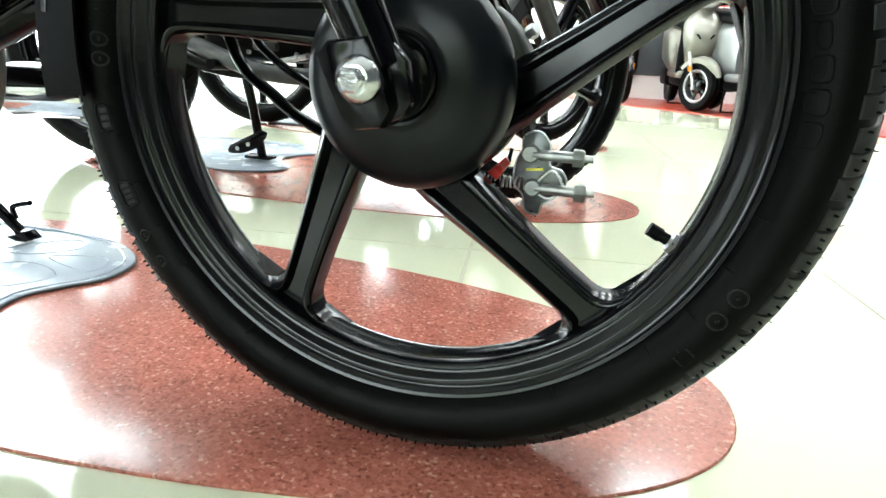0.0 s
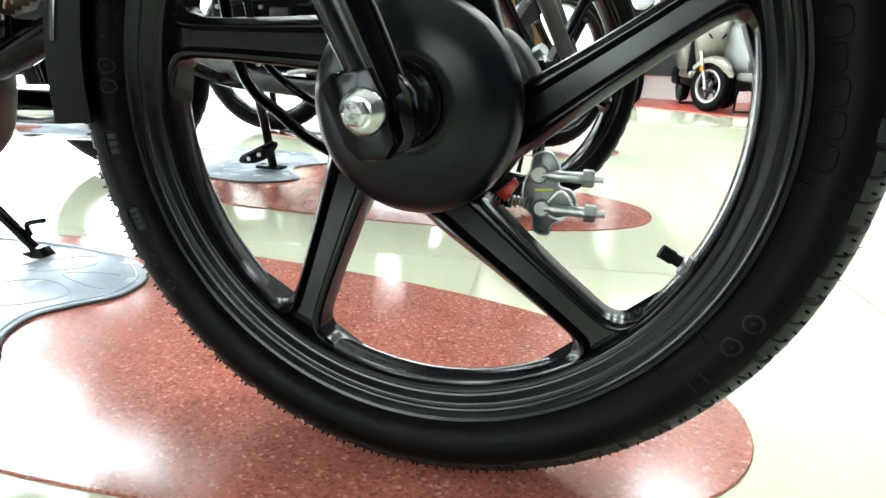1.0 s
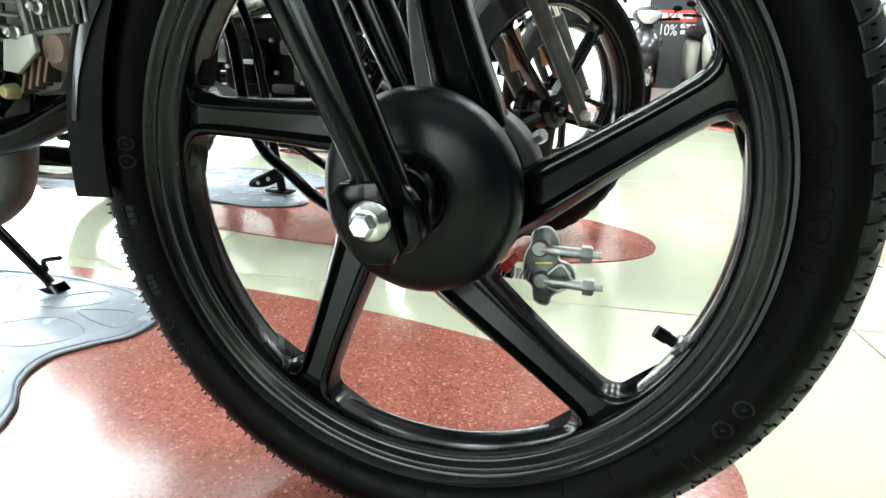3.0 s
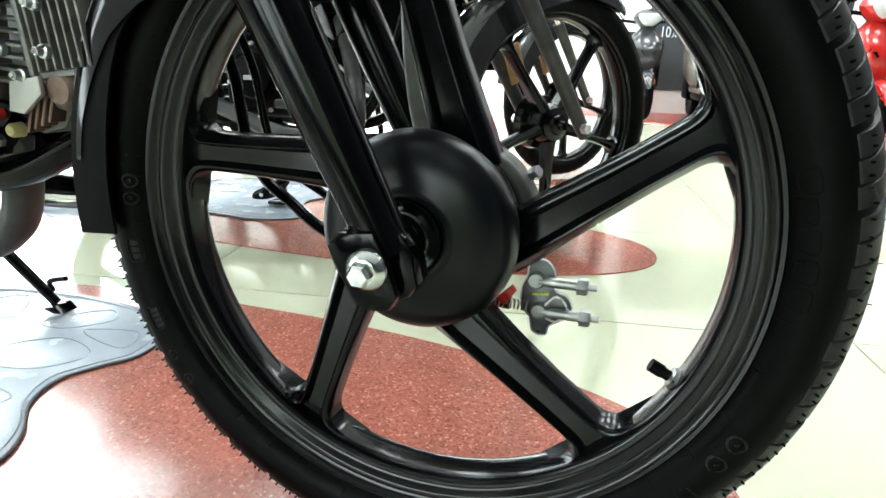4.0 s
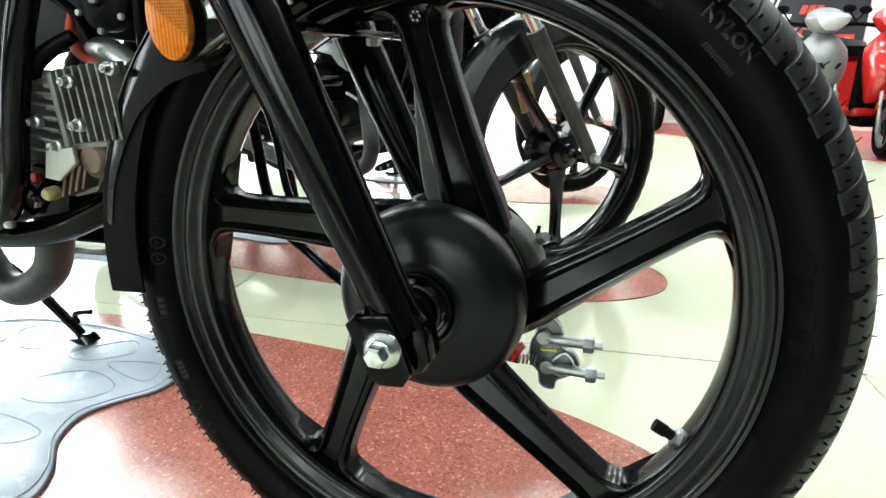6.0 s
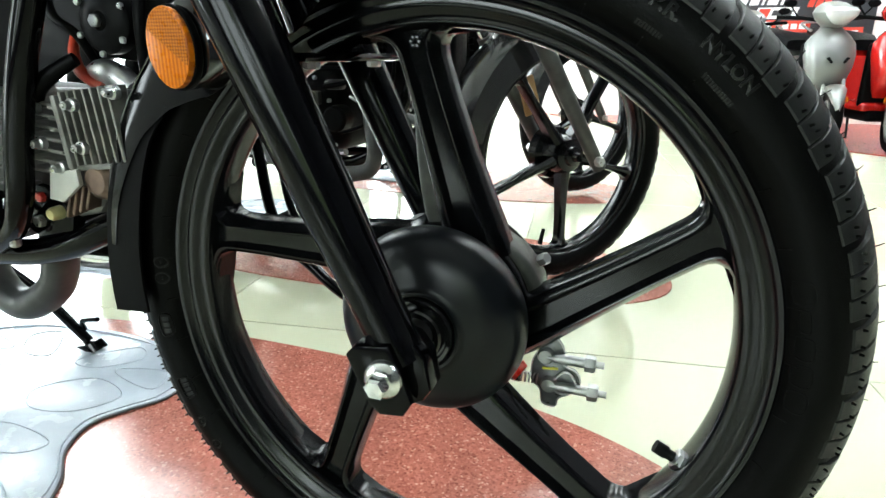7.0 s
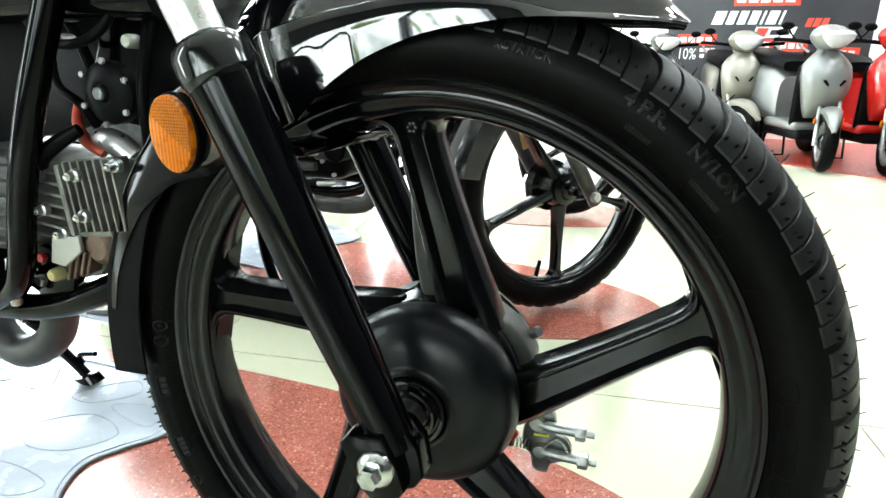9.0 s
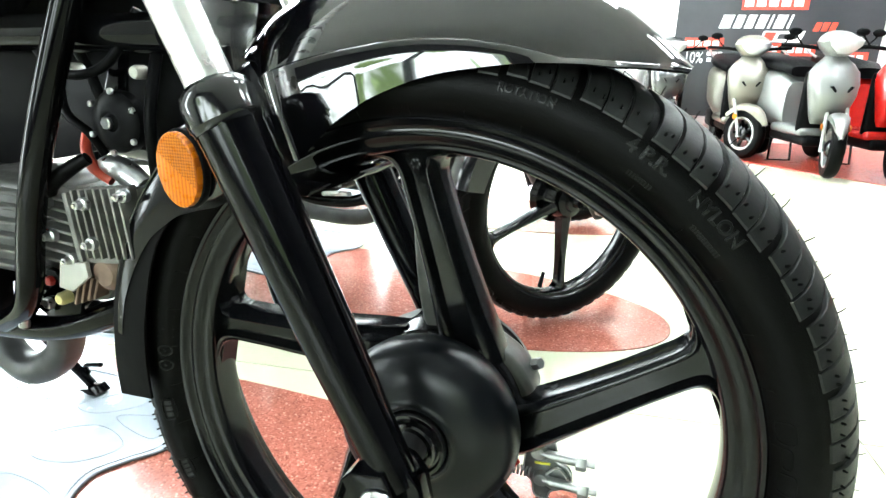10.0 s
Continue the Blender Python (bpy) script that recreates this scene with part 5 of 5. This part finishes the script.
    part("seat", loft(rings), M_PLASTIC, s, "dark grey seat")
    part("rear_tyre", at(lathe([(0.12, -0.04), (0.165, -0.05), (0.20, -0.042), (0.215, 0), (0.20, 0.042), (0.165, 0.05), (0.12, 0.04), (0.0, 0.04)], 40), Matrix.Translation((0, 1.25, 0.215)) @ Matrix.Rotation(radians(90), 4, "Z")), M_RUBBER, s)
    part("grab_rail", tube([(-0.13, 1.25, 0.86), (-0.14, 1.45, 0.93), (0, 1.54, 0.95), (0.14, 1.45, 0.93), (0.13, 1.25, 0.86)], 0.011, 10), M_ZINC, s)
    part("engine_block", box(-0.14, 0.85, 0.18, 0.06, 1.22, 0.36, 0.04, 3), M_PLASTIC, s)
    part("centre_stand", tube([(-0.08, 0.82, 0.24), (-0.09, 0.80, 0.012), (0.09, 0.80, 0.012), (0.08, 0.82, 0.24)], 0.011, 10, curve=False), M_FRAME, s)
    return s


M_LAMP = material("clear_lamp_lens", (0.45, 0.45, 0.46), 0.10, coat=0.4, vary=0.04, scale=20)
P_SILVER = material("silver_paint", (0.17, 0.174, 0.17), 0.36, 0.45, coat=0.3, vary=0.02, scale=8, rough_vary=0.05)
P_BEIGE = material("champagne_paint", (0.185, 0.175, 0.145), 0.36, 0.4, coat=0.3, vary=0.01, scale=2, rough_vary=0.02)
P_RED = material("bright_red_paint", (0.42, 0.010, 0.008), 0.2, coat=0.7, vary=0.02, scale=8, rough_vary=0.05)
P_BLACK = material("dark_scooter_paint", (0.03, 0.03, 0.032), 0.22, coat=0.6, vary=0.02, scale=8, rough_vary=0.05)
build_scooter(pose(1.05, 3.50, 0.004, 0, 0, 15), P_SILVER, "silver scooter standing on the red strip along the wall", -17)
build_scooter(pose(0.66, 4.10, 0.004, 0, 0, 6), P_BEIGE, "champagne scooter standing on the red strip along the wall", 32)
build_scooter(pose(1.37, 3.49, 0.004, 0, 0, 13), P_RED, "bright red scooter standing on the red strip along the wall", -13)
build_scooter(pose(0.17, 4.45, 0.004, 0, 0, 12), P_BLACK, "black scooter standing on the red strip along the wall")


# ---- posters on the wall ----
M_POSTER = material("dark_poster", (0.045, 0.046, 0.052), 0.35, vary=0.15, scale=2, second=(0.028, 0.029, 0.034))
M_PRED = material("poster_red", (0.62, 0.06, 0.035), 0.4, vary=0.05)
M_PWHITE = material("poster_white", (0.80, 0.80, 0.80), 0.4, vary=0.02)


def build_posters():
    y = Y1 - 0.012
    t = thing("poster", "dark grey wall poster with red boxes and white lettering", "poster", pose(-0.10, 0, -0.08) @ Matrix.Diagonal((0.917, 1, 0.917, 1)))
    part("sheet", box(0.27, y, 0.30, 1.86, Y1, 2.05, 0.002, 1), M_POSTER, t, smooth=False)

    def flat(pts, mat, name, lift=0.002):
        return part(name, slab(pts, y - lift, y + 0.001), mat, t, smooth=False)

    def rect(x0, z0, x1, z1, mat, name, lean=0.0, lift=0.002):
        return flat([(x0, z0), (x1, z0), (x1 + lean, z1), (x0 + lean, z1)], mat, name, lift)
    # the large slanted word and its number, as plain shapes
    x = 0.62
    for w in (0.105, 0.080, 0.080, 0.085, 0.035, 0.095, 0.035):
        rect(x, 1.055, x + w - 0.016, 1.165, M_PWHITE, "white_bar", 0.03)
        x += w + 0.008
    for k in range(3):
        rect(1.35 + k * 0.058, 1.035, 1.395 + k * 0.058, 1.105, M_PRED, "red_bar", 0.02)
    rect(0.955, 0.945, 1.27, 1.035, M_PWHITE, "white_bar", 0.03)
    rect(0.975, 0.955, 1.06, 1.025, M_PRED, "red_bar", 0.025, 0.004)
    rect(1.09, 0.970, 1.24, 1.012, M_POSTER, "dark_bar", 0.015, 0.004)
    for x0, z0, x1, z1, n in ((0.78, 1.205, 1.29, 1.33, 5), (0.36, 0.88, 0.68, 0.975, 4), (0.95, 0.842, 1.14, 0.936, 3), (1.17, 0.836, 1.40, 0.929, 3), (1.56, 0.771, 1.79, 0.874, 3)):
        rect(x0, z0, x1, z1, M_PRED, "red_box")
        wq = (x1 - x0 - 0.04) / n
        for k in range(n):
            rect(x0 + 0.02 + k * wq, z0 + 0.025, x0 + 0.02 + k * wq + wq * 0.75, z1 - 0.025, M_PWHITE, "white_bar", 0, 0.004)
    for x0, z0, x1, z1 in ((0.555, 0.826, 0.69, 0.858), (0.56, 0.775, 0.70, 0.808), (0.97, 0.791, 1.10, 0.822), (0.975, 0.742, 1.12, 0.775), (1.165, 0.781, 1.31, 0.812), (1.17, 0.735, 1.32, 0.767), (1.59, 0.727, 1.715, 0.755), (1.60, 0.668, 1.785, 0.702)):
        wq = (x1 - x0) / 3
        for k in range(3):
            rect(x0 + k * wq, z0, x0 + k * wq + wq * 0.8, z1, M_PWHITE, "white_bar")
    me = text_mesh("10%", 0.135, 0.0008)
    me.transform(pose(0.45, y - 0.001, 0.762, 90, 0, 0) @ Matrix.Diagonal((0.72, 1, 1, 1)))
    me.materials.append(M_PWHITE)
    ob = new("lettering", me)
    ob.parent = t
    t2 = thing("poster", "white wall poster with a red heading box", "poster", pose(-0.10, 0, -0.08) @ Matrix.Diagonal((0.917, 1, 0.917, 1)))
    part("sheet", box(1.98, y, 0.40, 2.90, Y1, 2.0, 0.002, 1), M_PWHITE, t2, smooth=False)
    part("red_box", slab([(2.02, 1.12), (2.85, 1.12), (2.85, 1.30), (2.02, 1.30)], y - 0.002, y + 0.001), M_PRED, t2, smooth=False)
    part("blue_picture", slab([(2.06, 0.55), (2.6, 0.55), (2.6, 1.0), (2.06, 1.0)], y - 0.002, y + 0.001), material("poster_blue", (0.10, 0.22, 0.55), 0.4, vary=0.4, scale=9), t2, smooth=False)


build_posters()

# ---- floor tiles ----
def build_tiles():
    size, gap = 0.6, 0.0015
    h = size / 2 - gap
    bm = box(-h, -h, -0.012, h, h, 0.0, 0.0008, 1)
    me = bpy.data.meshes.new("tile")
    bm.to_mesh(me)
    bm.free()
    me.materials.append(M_TILE)
    turn = radians(8)
    c, s = math.cos(turn), math.sin(turn)
    for i in range(-12, 12):
        for j in range(-12, 14):
            x = -0.07 + ((i + 0.5) * c - (j + 0.5) * s) * size
            y = 0.56 + ((i + 0.5) * s + (j + 0.5) * c) * size
            if X0 - 0.3 < x < X1 + 0.3 and Y0 - 0.3 < y < Y1 + 0.2:
                t = new("tile", me)
                t.parent = floor
                t.matrix_basis = pose(x, y, 0, 0, 0, 8)


build_tiles()
